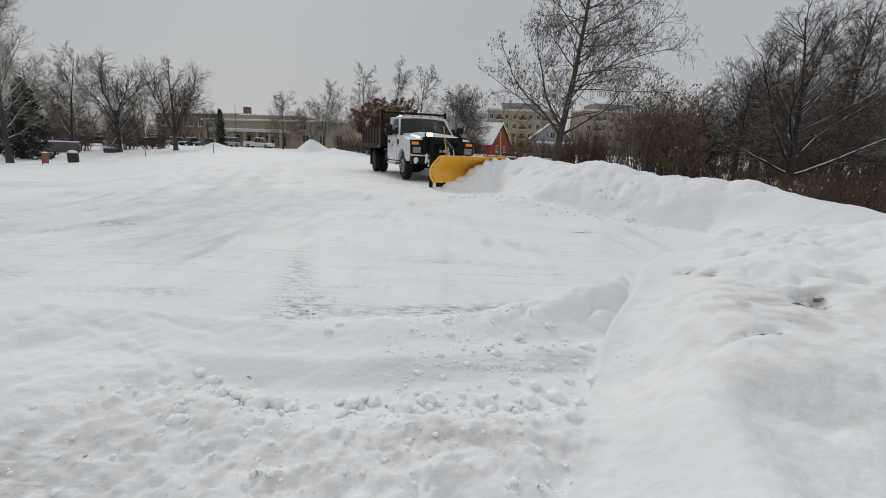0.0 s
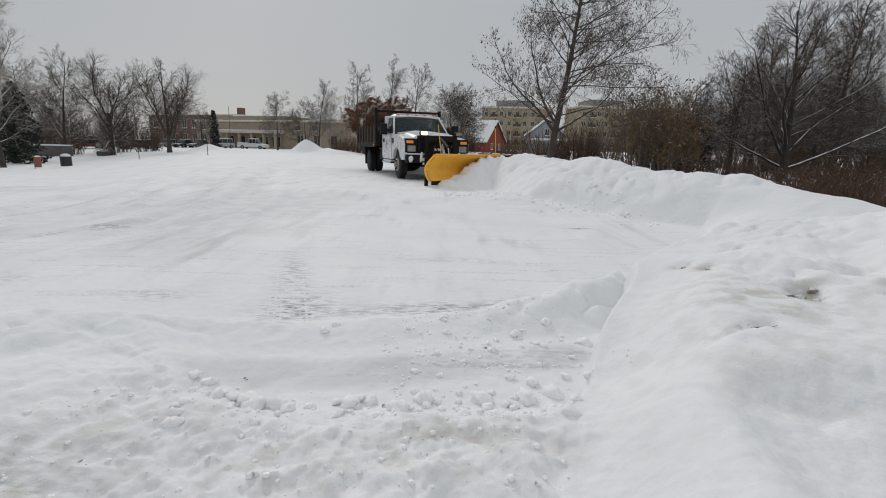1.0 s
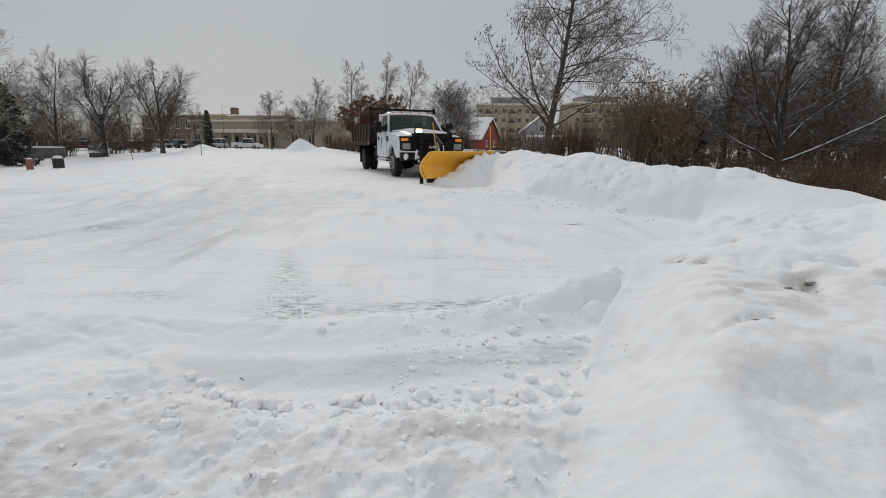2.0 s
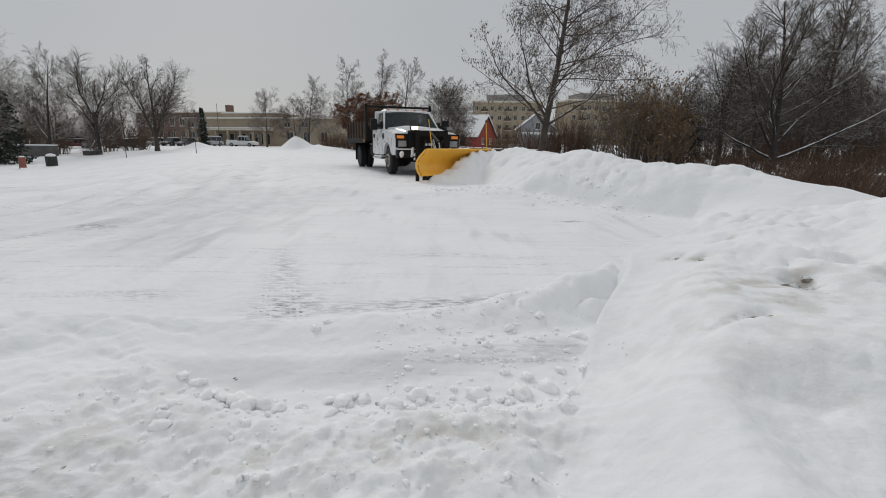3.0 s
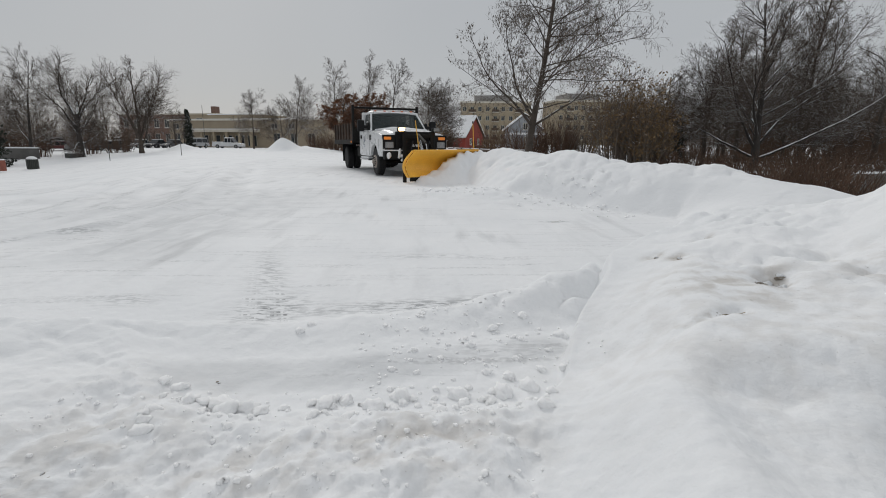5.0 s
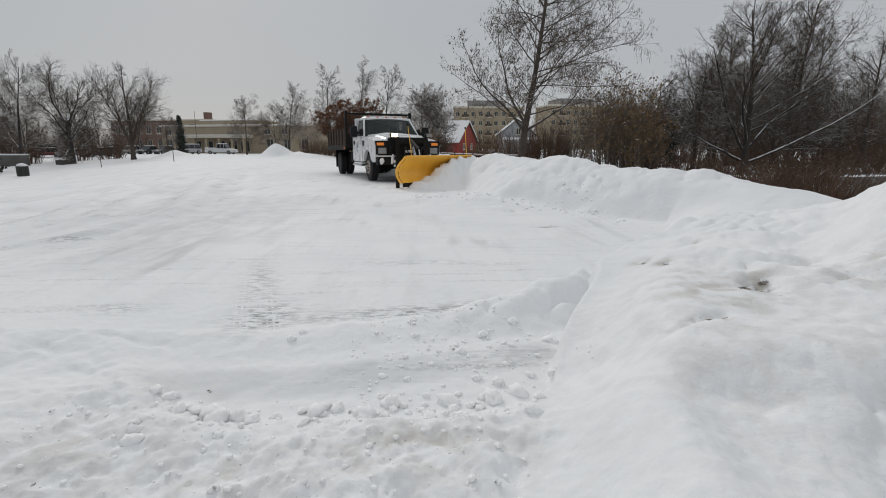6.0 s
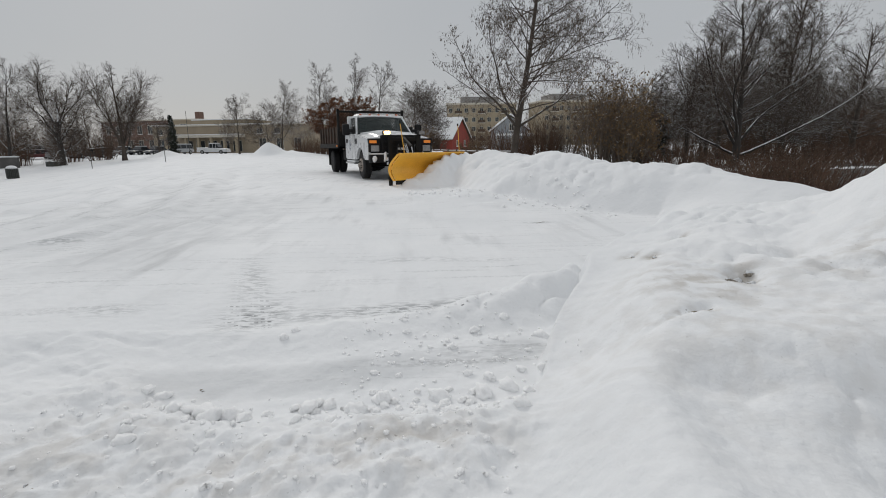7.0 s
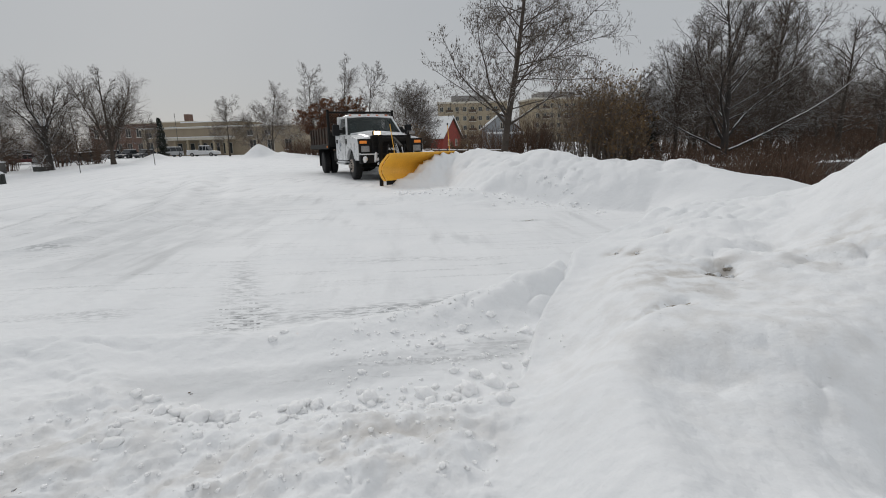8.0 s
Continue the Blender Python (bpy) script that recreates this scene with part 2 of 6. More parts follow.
def fbm(x, y, octaves=4, seed=0, gain=0.5):
    s, amp, tot = 0.0, 1.0, 0.0
    for o in range(octaves):
        c, q = math.cos(o * 1.3), math.sin(o * 1.3)
        s = s + amp * (value_noise((x * c - y * q) * 2 ** o, (x * q + y * c) * 2 ** o, seed + 17 * o) - 0.5)
        tot += amp; amp *= gain
    return s / tot * 2


def lumps(x, y, seed=0):
    """Rounded lumps, as broken snow has: distance to scattered centres."""
    ix, iy = np.floor(x), np.floor(y)
    best = np.full_like(x, 9.0)
    for dx in (-1, 0, 1):
        for dy in (-1, 0, 1):
            cx, cy = ix + dx, iy + dy
            px, py = cx + hash2(cx, cy, seed), cy + hash2(cx, cy, seed + 5)
            best = np.minimum(best, (x - px) ** 2 + (y - py) ** 2)
    return np.sqrt(np.maximum(0, 1 - best / 0.7))


def ss(a, b, x):
    t = np.clip((x - a) / (b - a), 0, 1)
    return t * t * (3 - 2 * t)


def ridge(x, y, line):
    """Distance across a ridge line (positive on its right-hand side going along), with the height and widths (left, right) that its corners (x, y, height, left, right) give."""
    best = np.full_like(x, 1e9)
    out = [np.zeros_like(x) for _ in range(4)]
    for p, q in zip(line, line[1:]):
        dx, dy = q[0] - p[0], q[1] - p[1]
        L2 = dx * dx + dy * dy
        s = np.clip(((x - p[0]) * dx + (y - p[1]) * dy) / L2, 0, 1)
        cx, cy = p[0] + s * dx, p[1] + s * dy
        d = np.hypot(x - cx, y - cy)
        side = np.sign((x - p[0]) * dy - (y - p[1]) * dx)
        near = d < best
        best = np.where(near, d, best)
        for k, v in enumerate((side * d, p[2] + s * (q[2] - p[2]), p[3] + s * (q[3] - p[3]), p[4] + s * (q[4] - p[4]))):
            out[k] = np.where(near, v, out[k])
    return out


def bump_ridge(x, y, line, power=1.0):
    d, h, wl_, wr_ = ridge(x, y, line)
    w = np.where(d < 0, wl_, wr_)
    return h * (1 - ss(0, 1, np.abs(d) / w)) ** power


BANK = [(-3.5, 60, 0.7, 2.2, 2.5), (-1.4, 34, 0.75, 2.0, 2.5), (0.1, 24, 0.75, 1.7, 2.5), (1.3, 17, 0.74, 1.5, 2.5), (2.5, 13, 0.74, 1.4, 2.3), (3.2, 10.4, 0.74, 1.5, 2.0),
        (3.9, 8.9, 0.64, 1.3, 1.8), (4.4, 8.2, 0.70, 1.4, 1.7), (4.9, 7.6, 0.73, 1.5, 1.6), (5.5, 6.4, 0.52, 2.0, 1.5), (5.9, 5.2, 0.28, 2.0, 1.5), (6.2, 3.0, 0.15, 2.0, 1.5), (6.2, 0.5, 0.1, 2.0, 1.5)][::-1]
CUT = [(0.1, -0.6, 0.10, 0.5, 0.5), (0.25, 0.6, 0.14, 0.4, 0.5), (0.52, 1.45, 0.13, 0.25, 0.5), (0.81, 1.93, 0.09, 0.05, 0.5), (0.98, 2.28, 0.19, 0.06, 0.5), (1.15, 2.62, 0.28, 0.08, 0.55), (1.46, 3.15, 0.34, 0.14, 0.6), (1.85, 3.6, 0.38, 0.3, 0.7),
       (2.5, 3.95, 0.47, 0.5, 0.8), (3.4, 4.15, 0.5, 0.7, 0.8), (4.8, 4.3, 0.52, 0.9, 0.8), (6.5, 4.2, 0.4, 0.9, 0.8)]


def ground_height(x, y):
    r = np.hypot(x, y)
    near = 1 - ss(4, 12, r)
    z = 0.035 * fbm(x * 0.25, y * 0.25, 3, 3) * ss(1, 8, r)
    # the ploughed lot: long low ruts in the direction of the lanes
    u, v = x * 0.954 + y * 0.30, -x * 0.30 + y * 0.954
    lot = 0.016 * fbm(u * 1.5, v * 0.22, 4, 11) + 0.007 * fbm(u * 6, v * 1.5, 4, 23)
    z = z + lot + 0.06 * ss(6, 13, y) * (1 - ss(60, 90, y))
    z = z + bump_ridge(x, y, [(-7.5, 20, 0.10, 0.8, 0.8), (-5.0, 12, 0.10, 0.5, 0.5), (-4.0, 8.5, 0.09, 0.4, 0.4), (-4.3, 6.6, 0.06, 0.35, 0.35), (-5.2, 5.6, 0.03, 0.3, 0.3)])
    for k, (ox, hh) in enumerate(((-1.3, 0.05), (-2.3, 0.06), (-3.6, 0.05), (1.1, 0.035))):
        z = z + (1 + 0.7 * fbm(x * 1.7, y * 1.7, 3, 331 + k)) * bump_ridge(x, y, [(-7.5 + 1.3 * ox, 20, hh, 0.5, 0.5), (-5.0 + ox, 12, hh, 0.35, 0.35), (-4.0 + ox, 8.5, hh, 0.28, 0.28), (-4.1 + ox, 6.4, hh * 0.7, 0.22, 0.22), (-4.6 + ox, 4.8, hh * 0.4, 0.2, 0.2)])
    z = z + bump_ridge(x, y, [(-9, 30, 0.15, 1.5, 1.5), (-8, 18, 0.08, 0.8, 0.8), (-8.5, 11, 0.10, 0.9, 0.9)])
    # the land falls off to the side with the trees and beyond the bank
    a = -x / np.maximum(np.abs(y), 0.1)
    z = z - 1.12 * ss(0.40, 0.82, a) * np.clip((r - 5) / 33, 0, 1) * (1 - ss(80, 120, r)) * (y > 0)
    d, h, wl_, wr_ = ridge(x, y, BANK)
    beyond = ss(0.6, 3.2, d) * (1 - ss(13, 20, y)) * (x > -8) * (1 - ss(40, 60, x))
    z = z - (0.5 + 0.8 * ss(3.5, 6.5, x)) * beyond
    # the long bank that the plough has thrown up
    w = np.where(d < 0, wl_ * (1 + 0.25 * fbm(x * 0.9, y * 0.9, 3, 71)), wr_)
    t = np.clip(np.abs(d) / w, 0, 1)
    bank = h * (1 - t ** 1.5) ** 1.1 * (1 + 0.22 * fbm(x * 0.8, y * 0.8, 4, 31))
    rough = np.where(d < 0, ss(0.02, 0.5, bank / np.maximum(h, 0.1)), 1.0)
    faded = ss(7.4, 8.8, y + 0.4 * x - 1.2)
    bank = bank + rough * (bank > 0.01) * (0.10 * faded * (lumps(x * 2.6, y * 2.6, 41) - 0.5) + 0.045 * (faded + 0.15) * (lumps(x * 6 + fbm(x * 2, y * 2, 2, 46), y * 6, 43) - 0.5) + 0.045 * (faded + 0.10) * (lumps(x * 12 + 2 * fbm(x * 3, y * 3, 2, 45), y * 12, 44) - 0.4)) * ss(0, 0.15, bank)
    z = z + np.maximum(bank, 0)
    # tailing heap at the foot of the bank
    z = z + 0.16 * np.exp(-((x - 1.5) / 1.0) ** 2 - ((y - 9.6) / 1.3) ** 2) * (1 + 0.5 * fbm(x * 3, y * 3, 3, 77))
    # the near mound beside the camera, cut off by the blade along its side
    d, h, wl_, wr_ = ridge(x, y, CUT)
    wob = 0.05 * fbm(x * 2.2, y * 2.2, 3, 53)
    d = d + wob * ss(1.2, 2.0, y)
    top = 0.44 + 0.05 * ss(2.2, 3.2, x) + 0.05 * ss(2.5, 3.4, y) + 0.03 * fbm(x * 0.9, y * 0.9, 2, 54)
    mound = np.where(d > 0, h + (top - h) * ss(0, 1, d / wr_), h * (1 - ss(0, 1, -d / wl_)))
    mound = mound * (1 - ss(5.2, 7.5, x)) * ss(-3, -1, y)
    soft = 0.030 * fbm(x * 1.4, y * 1.4, 3, 61) + 0.016 * fbm(x * 4, y * 4, 3, 62)
    upper = ss(1.3, 2.4, x) * ss(1.3, 2.0, y)
    mx, my = x + 0.12 * fbm(x * 2.5, y * 2.5, 3, 301), y + 0.12 * fbm(x * 2.5, y * 2.5, 3, 302)
    crust = ss(-0.25, 0.35, fbm(x * 1.6, y * 1.6, 2, 303))
    soft = soft + upper * (0.07 * (lumps(mx * 2.3, my * 2.3, 63) - 0.5) + crust * (0.06 * (lumps(mx * 5.5, my * 5.5, 64) - 0.4) + 0.03 * (lumps(mx * 13, my * 13, 65) - 0.4)) + 0.035 * fbm(x * 5, y * 5, 4, 304, 0.6))
    pit = np.exp(-((x - 1.86) / 0.085) ** 2 - ((y - 2.20) / 0.085) ** 2)
    soft = soft - 0.05 * np.exp(-((x - 1.9) / 0.4) ** 2 - ((y - 2.2) / 0.4) ** 2) - 0.07 * pit * (1 + 0.6 * fbm(x * 16, y * 16, 3, 311)) + 0.03 * np.exp(-((x - 1.92) / 0.12) ** 2 - ((y - 2.33) / 0.07) ** 2)
    for hx, hy, hr, hd in ((2.05, 3.14, 0.05, 0.04), (1.60, 2.87, 0.05, 0.025), (1.65, 2.70, 0.05, 0.025), (1.43, 1.79, 0.03, 0.02)):
        soft = soft - hd * np.exp(-((x - hx) / hr) ** 2 - ((y - hy) / (hr * 1.4)) ** 2)
    gl = ridge(x, y, [(1.02, 1.66, 0.008, 0.03, 0.03), (1.18, 1.71, 0.022, 0.03, 0.03), (1.43, 1.79, 0.022, 0.025, 0.025)])
    soft = soft - gl[1] * np.exp(-(gl[0] / gl[2]) ** 2)
    mound = mound + soft * ss(0.08, 0.3, mound) * ss(-0.8, 0.6, y)
    # a slipped face: the snow drops away and rises again in lumps
    dd = x - (0.86 + (y - 1.25) * 0.22)
    face = ss(-0.06, 0.24, dd) * (1 - ss(0.26, 0.72, dd)) * ss(1.5, 1.25, y) * ss(0.3, 0.8, y)
    mound = mound - 0.08 * face + 0.05 * ss(0.4, 0.7, dd) * ss(1.6, 1.2, y) * (lumps(x * 4.5, y * 4.5, 66) - 0.3)
    edge_y = 1.44 + 0.10 * fbm(x * 2.2, y * 0.6, 3, 321) + 0.10 * ss(1.3, 2.2, x)
    mound = mound - (0.08 + 0.28 * ss(0.95, 1.7, x)) * ss(0.90, 1.45, x) * ss(0.12, -0.70, y - edge_y) * ss(-0.5, 0.3, y) + 0.035 * ss(1.0, 1.3, x) * ss(1.7, 1.4, y) * (lumps(x * 3.2 + 0.4 * fbm(x * 3, y * 3, 2, 323), y * 3.2, 322) - 0.5)
    # the tall dome at the edge of the view
    dome = 0.98 * np.exp(-(((x - 3.80) / 0.94) ** 2 + ((y - 2.05) / 1.0) ** 2) ** 1.3)
    # low windrow across the mouth of the scraped strip, with a hump at its end
    z = z + near * bump_ridge(x, y, [(-3.2, 2.35, 0.10, 0.5, 0.7), (-2.2, 2.45, 0.10, 0.35, 0.7), (-1.2, 2.62, 0.05, 0.25, 0.35), (-0.4, 2.68, 0.04, 0.22, 0.3), (0.3, 2.85, 0.05, 0.25, 0.3), (0.8, 3.0, 0.12, 0.4, 0.4), (1.1, 3.15, 0.17, 0.42, 0.42), (1.35, 3.3, 0.16, 0.4, 0.4)]) * (1 + 0.6 * fbm(x * 3, y * 3, 4, 81) + 0.5 * (lumps(x * 6, y * 6, 82) - 0.5))
    # broken heap in the foreground
    d, h, wl_, wr_ = ridge(x, y, [(-1.75, 2.6, 0.025, 0.35, 0.5), (-1.2, 2.05, 0.045, 0.32, 0.6), (-0.75, 1.55, 0.075, 0.32, 0.6), (0.1, 1.45, 0.12, 0.38, 0.8), (0.6, 1.45, 0.15, 0.42, 0.8), (0.9, 1.3, 0.18, 0.4, 0.8)])
    heap = h * np.where(d < 0, 1 - ss(0, 1, -d / wl_), 1 - 0.5 * ss(0, 1, d / (wr_ * 1.4)))
    on = ss(0.01, 0.06, heap) * (1 - ss(2.6, 3.6, r)) * (1 - ss(0.55, 0.85, x)) * ss(-1.7, -1.0, x + 0.3 * y)
    wx, wy = x + 0.09 * fbm(x * 6, y * 6, 3, 201), y + 0.09 * fbm(x * 6, y * 6, 3, 202)
    gate = ss(-0.2, 0.3, fbm(x * 2.5, y * 2.5, 2, 203))
    heap = heap + on * (0.010 * (lumps(wx * 9, wy * 9, 91) - 0.4) * gate + 0.007 * (lumps(wx * 17, wy * 17, 92) - 0.4) * (1 - gate) + 0.006 * (lumps(wx * 34, wy * 34, 94) - 0.4) * gate + 0.068 * fbm(x * 3.5, y * 3.5, 6, 93, 0.64))
    corner = np.exp(-((x + 1.25) / 0.35) ** 2 - ((y - 1.15) / 0.35) ** 2)
    heap = heap * (1 - 0.85 * corner)
    z = z + np.maximum(heap, 0) * (1 - ss(2.6, 3.6, r))
    # soft snow thrown aside, combed in long streaks
    su, sv = x * 0.6 + y * 0.8, -x * 0.8 + y * 0.6
    left = 0.12 * np.exp(-((x + 2.1) / 0.8) ** 2 - ((y - 1.75) / 0.6) ** 2) * (1 + 0.5 * fbm(su * 0.9, sv * 4.5, 4, 95))
    z = z + left
    k = 0.03
    mound = np.where(mound > 0.004, mound, -9.0)
    hi, lo = np.maximum(z, mound), np.minimum(z, mound)
    z = hi + np.maximum(0, k - (hi - lo)) ** 2 / (4 * k) + dome
    # fine crumbs on worked snow
    z = z + near * 0.006 * fbm(x * 22, y * 22, 3, 97) * (1 + on)
    # snow that the blade is rolling in front of it
    cx, cy = BLADE_C
    bu, bv = (x - cx) * BLADE_T[0] + (y - cy) * BLADE_T[1], (x - cx) * -BLADE_T[1] + (y - cy) * BLADE_T[0]
    fwd = -bv
    roll = (0.25 * ss(-1.2, -0.9, bu) + 0.75 * ss(-0.9, 0.75, bu)) * (1 - ss(1.5, 2.9, bu)) * ss(-0.10, 0.0, fwd) * (1 - ss(0.10, 1.3, fwd))
    z = np.maximum(z, 0.05 + 0.66 * roll * (1 + 0.5 * (lumps(x * 4, y * 4, 99) - 0.5) + 0.2 * (lumps(x * 10, y * 10, 98) - 0.5)) - 5 * (roll < 0.01))
    # far snow heaps of the car park
    for hx, hy, hh, hw in ((-15.3, 55, 1.55, 2.0), (-13.0, 56, 0.7, 5.0), (-29.5, 62, 0.9, 2.6), (-24, 60, 0.35, 8.0)):
        q = np.hypot(x - hx, (y - hy) * 0.8) / hw
        z = z + hh * np.maximum(0, 1 - q) ** 1.15 * (1 + 0.15 * fbm(x, y, 3, 55))
    return z


TRUCK = pose(-0.43, 16.5, 0.06, 0, 0, 199.5) @ Matrix.Scale(1.06, 4)
BLADE_M = TRUCK @ pose(-0.12, 2.95, 0, 0, 0, 25)
BLADE_C = BLADE_M.translation[:2]
BLADE_T = tuple(-BLADE_M.to_3x3().col[0].normalized())[:2]


def build_ground():
    fine = np.radians(np.linspace(-58, 58, 500))
    coarse = np.radians(np.linspace(58, 302, 110)[1:-1])
    ang = np.concatenate([fine, coarse])
    rad = np.concatenate([[0.002, 0.25], np.geomspace(0.5, 14, 500), np.geomspace(14.2, 110, 110), np.geomspace(115, 2500, 40)])
    A, R = np.meshgrid(ang, rad)
    X, Y = R * np.sin(A) + 0.15, R * np.cos(A) - 0.5
    Z = ground_height(X, Y)
    Z = np.where(R < 0.2, 0.12, Z)
    nr, na = R.shape
    co = np.stack([X, Y, Z], -1).reshape(-1, 3)
    i, j = np.meshgrid(np.arange(nr - 1), np.arange(na), indexing="ij")
    j2 = (j + 1) % na
    quads = np.stack([i * na + j, i * na + j2, (i + 1) * na + j2, (i + 1) * na + j], -1).reshape(-1, 4)[:, ::-1]
    me = bpy.data.meshes.new("ground")
    me.vertices.add(len(co)); me.vertices.foreach_set("co", co.ravel().astype(np.float32))
    me.loops.add(quads.size); me.loops.foreach_set("vertex_index", quads.ravel().astype(np.int32))
    me.polygons.add(len(quads))
    me.polygons.foreach_set("loop_start", np.arange(0, quads.size, 4, dtype=np.int32))
    me.polygons.foreach_set("loop_total", np.full(len(quads), 4, dtype=np.int32))
    me.update(); me.validate()
    me.polygons.foreach_set("use_smooth", [True] * len(quads))
    # wear: scraped lot, bare asphalt, grit, with the near mound's shade in the colour
    x, y = co[:, 0], co[:, 1]
    flat = np.maximum(1 - ss(0.03, 0.12, np.abs(co[:, 2])), 0.85 * ss(-2, -4, x) * ss(3, 4.5, y) * (1 - ss(30, 45, y)))
    scraped = flat * ss(2.6, 3.2, y) * (0.55 + 0.45 * ss(-0.2, 0.3, fbm(x * 0.4, y * 0.4, 3, 7)))
    strip = ridge(x, y, [(-0.95, 2.1, 0.9, 0.28, 0.22), (-0.2, 2.12, 1.0, 0.26, 0.24), (0.5, 2.3, 0.8, 0.26, 0.26), (0.8, 2.4, 0.9, 0.22, 0.22)])
    scraped = scraped * (1 + 0.45 * ss(-0.5, -3.0, x) * (1 - ss(12, 20, y)))
    scraped = scraped + 1.6 * strip[1] * (1 - ss(0.3, 1.25, np.abs(strip[0]) / strip[2]))
    bare = np.exp(-((x + 0.86) / 0.20) ** 2 - ((y - 3.05) / 0.30) ** 2) * 0.9
    bare = np.maximum(bare, 0.8 * np.exp(-((x - 1.86) / 0.05) ** 2 - ((y - 2.19) / 0.05) ** 2))
    bare = np.maximum(bare, 0.45 * np.exp(-((x + 0.86 + 0.31 * (y - 3)) / 0.15) ** 2 - ((y - 3.9) / 0.8) ** 2))
    line = ridge(x, y, [(-0.7, 2.97, 0.4, 0.1, 0.1), (0.15, 3.1, 0.9, 0.13, 0.13), (0.5, 3.2, 0.7, 0.1, 0.1), (1.0, 3.5, 0.3, 0.06, 0.06)])
    bare = np.maximum(bare, 0.75 * line[1] * np.exp(-(line[0] / line[2]) ** 2))
    for px, py, wx, wy, k in ((-4.3, 6.3, 0.5, 0.15, 0.5), (-1.9, 3.25, 0.2, 0.12, 0.4), (2.0, 6.7, 0.2, 0.06, 0.9), (-3.6, 3.6, 0.5, 0.15, 0.35), (0.2, 4.6, 0.6, 0.1, 0.3), (-5, 8.5, 1.2, 0.2, 0.3), (0.6, 2.35, 0.35, 0.12, 0.25), (-1.3, 1.1, 0.4, 0.3, 0.5)):
        bare = np.maximum(bare, k * np.exp(-((x - px) / wx) ** 2 - ((y - py) / wy) ** 2))
    for ox in (-0.45, -1.75, -2.8, 0.6):
        rut = ridge(x, y, [(-7.5 + 1.3 * ox, 20, 0.3, 0.14, 0.1), (-5.0 + ox, 12, 0.45, 0.10, 0.1), (-4.0 + ox, 8.5, 0.5, 0.08, 0.1), (-4.1 + ox, 6.4, 0.5, 0.07, 0.1), (-4.6 + ox, 4.8, 0.3, 0.06, 0.1)])
        bare = np.maximum(bare, rut[1] * np.exp(-(rut[0] / rut[2]) ** 2) * ss(-0.15, 0.35, fbm(x * 1.1, y * 1.1, 3, 341)))
    grit_and_shade = 0.0 * x
    # the wide spot at (1.5, 1.6): brown tint plus painted shade on the mound
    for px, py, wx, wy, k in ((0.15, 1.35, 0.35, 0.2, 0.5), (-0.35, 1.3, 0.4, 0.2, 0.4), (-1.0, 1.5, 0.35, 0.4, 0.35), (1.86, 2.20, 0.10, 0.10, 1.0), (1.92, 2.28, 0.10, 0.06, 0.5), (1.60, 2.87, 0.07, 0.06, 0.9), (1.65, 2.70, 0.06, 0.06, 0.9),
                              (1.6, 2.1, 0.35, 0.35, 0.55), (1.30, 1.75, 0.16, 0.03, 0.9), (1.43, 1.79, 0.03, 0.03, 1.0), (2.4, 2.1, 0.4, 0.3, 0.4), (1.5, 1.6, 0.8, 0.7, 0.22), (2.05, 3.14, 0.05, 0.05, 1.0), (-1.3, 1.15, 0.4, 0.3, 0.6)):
        grit_and_shade = np.maximum(grit_and_shade, k * np.exp(-((x - px) / wx) ** 2 - ((y - py) / wy) ** 2))
    tread = np.zeros_like(x)
    for cx, w_ in ((-0.80, 0.075), (-0.98, 0.06)):
        tread = np.maximum(tread, ss(w_, w_ * 0.7, np.abs(x - cx + 0.31 * (y - 3))) * ss(2.7, 2.85, y) * (1 - 0.7 * ss(3.15, 3.5, y)) * (1 - ss(3.4, 5.2, y)))
    col = np.stack([scraped, bare * (1 - 0.5 * tread), grit_and_shade, tread], -1).astype(np.float32)
    at = me.attributes.new("wear_and_shade", "FLOAT_COLOR", "POINT")
    at.data.foreach_set("color", col.ravel())
    me.materials.append(M_SNOW)
    return tagged(new("ground", me), "ploughed white snow over asphalt with thrown-up banks", "ground", kind="structure")


ground = build_ground()


def gz(x, y):
    return float(ground_height(np.array([float(x)]), np.array([float(y)]))[0])


# ---- trees ----
def tubes(paths, sides):
    """Tapered tubes along paths of (points, radii)."""
    verts, faces = [], []
    for pts, rads in paths:
        base, up = len(verts), Vector((0.31, 0.17, 0.93))
        n = len(pts)
        for k in range(n):
            d = (pts[min(k + 1, n - 1)] - pts[max(k - 1, 0)])
            if d.length < 1e-6: d = Vector((0, 0, 1))
            d.normalize()
            a = d.cross(up)
            if a.length < 0.05: a = d.cross(Vector((1, 0, 0)))
            a.normalize(); c = d.cross(a)
            for s in range(sides):
                f = 2 * math.pi * s / sides
                verts.append(pts[k] + (a * math.cos(f) + c * math.sin(f)) * rads[k])
        for k in range(n - 1):
            for s in range(sides):
                s2 = (s + 1) % sides
                faces.append((base + k * sides + s, base + k * sides + s2, base + (k + 1) * sides + s2, base + (k + 1) * sides + s))
    return verts, faces


def limb(rng, start, way, length, r0, r1, steps, wobble, lift):
    pts, rads, p, d = [start.copy()], [r0], start.copy(), way.normalized()
    for k in range(steps):
        d = (d + Vector((rng.uniform(-1, 1), rng.uniform(-1, 1), rng.uniform(-1, 1))) * wobble + Vector((0, 0, lift))).normalized()
        p = p + d * (length / steps)
        pts.append(p.copy()); rads.append(r1 + (r0 - r1) * (1 - (k + 1) / steps) ** 1.35)
    return pts, rads


def at_frac(path, f):
    pts, rads = path
    k = min(int(f * (len(pts) - 1)), len(pts) - 2)
    t = f * (len(pts) - 1) - k
    return pts[k].lerp(pts[k + 1], t), rads[k] + (rads[k + 1] - rads[k]) * t, (pts[k + 1] - pts[k]).normalized()


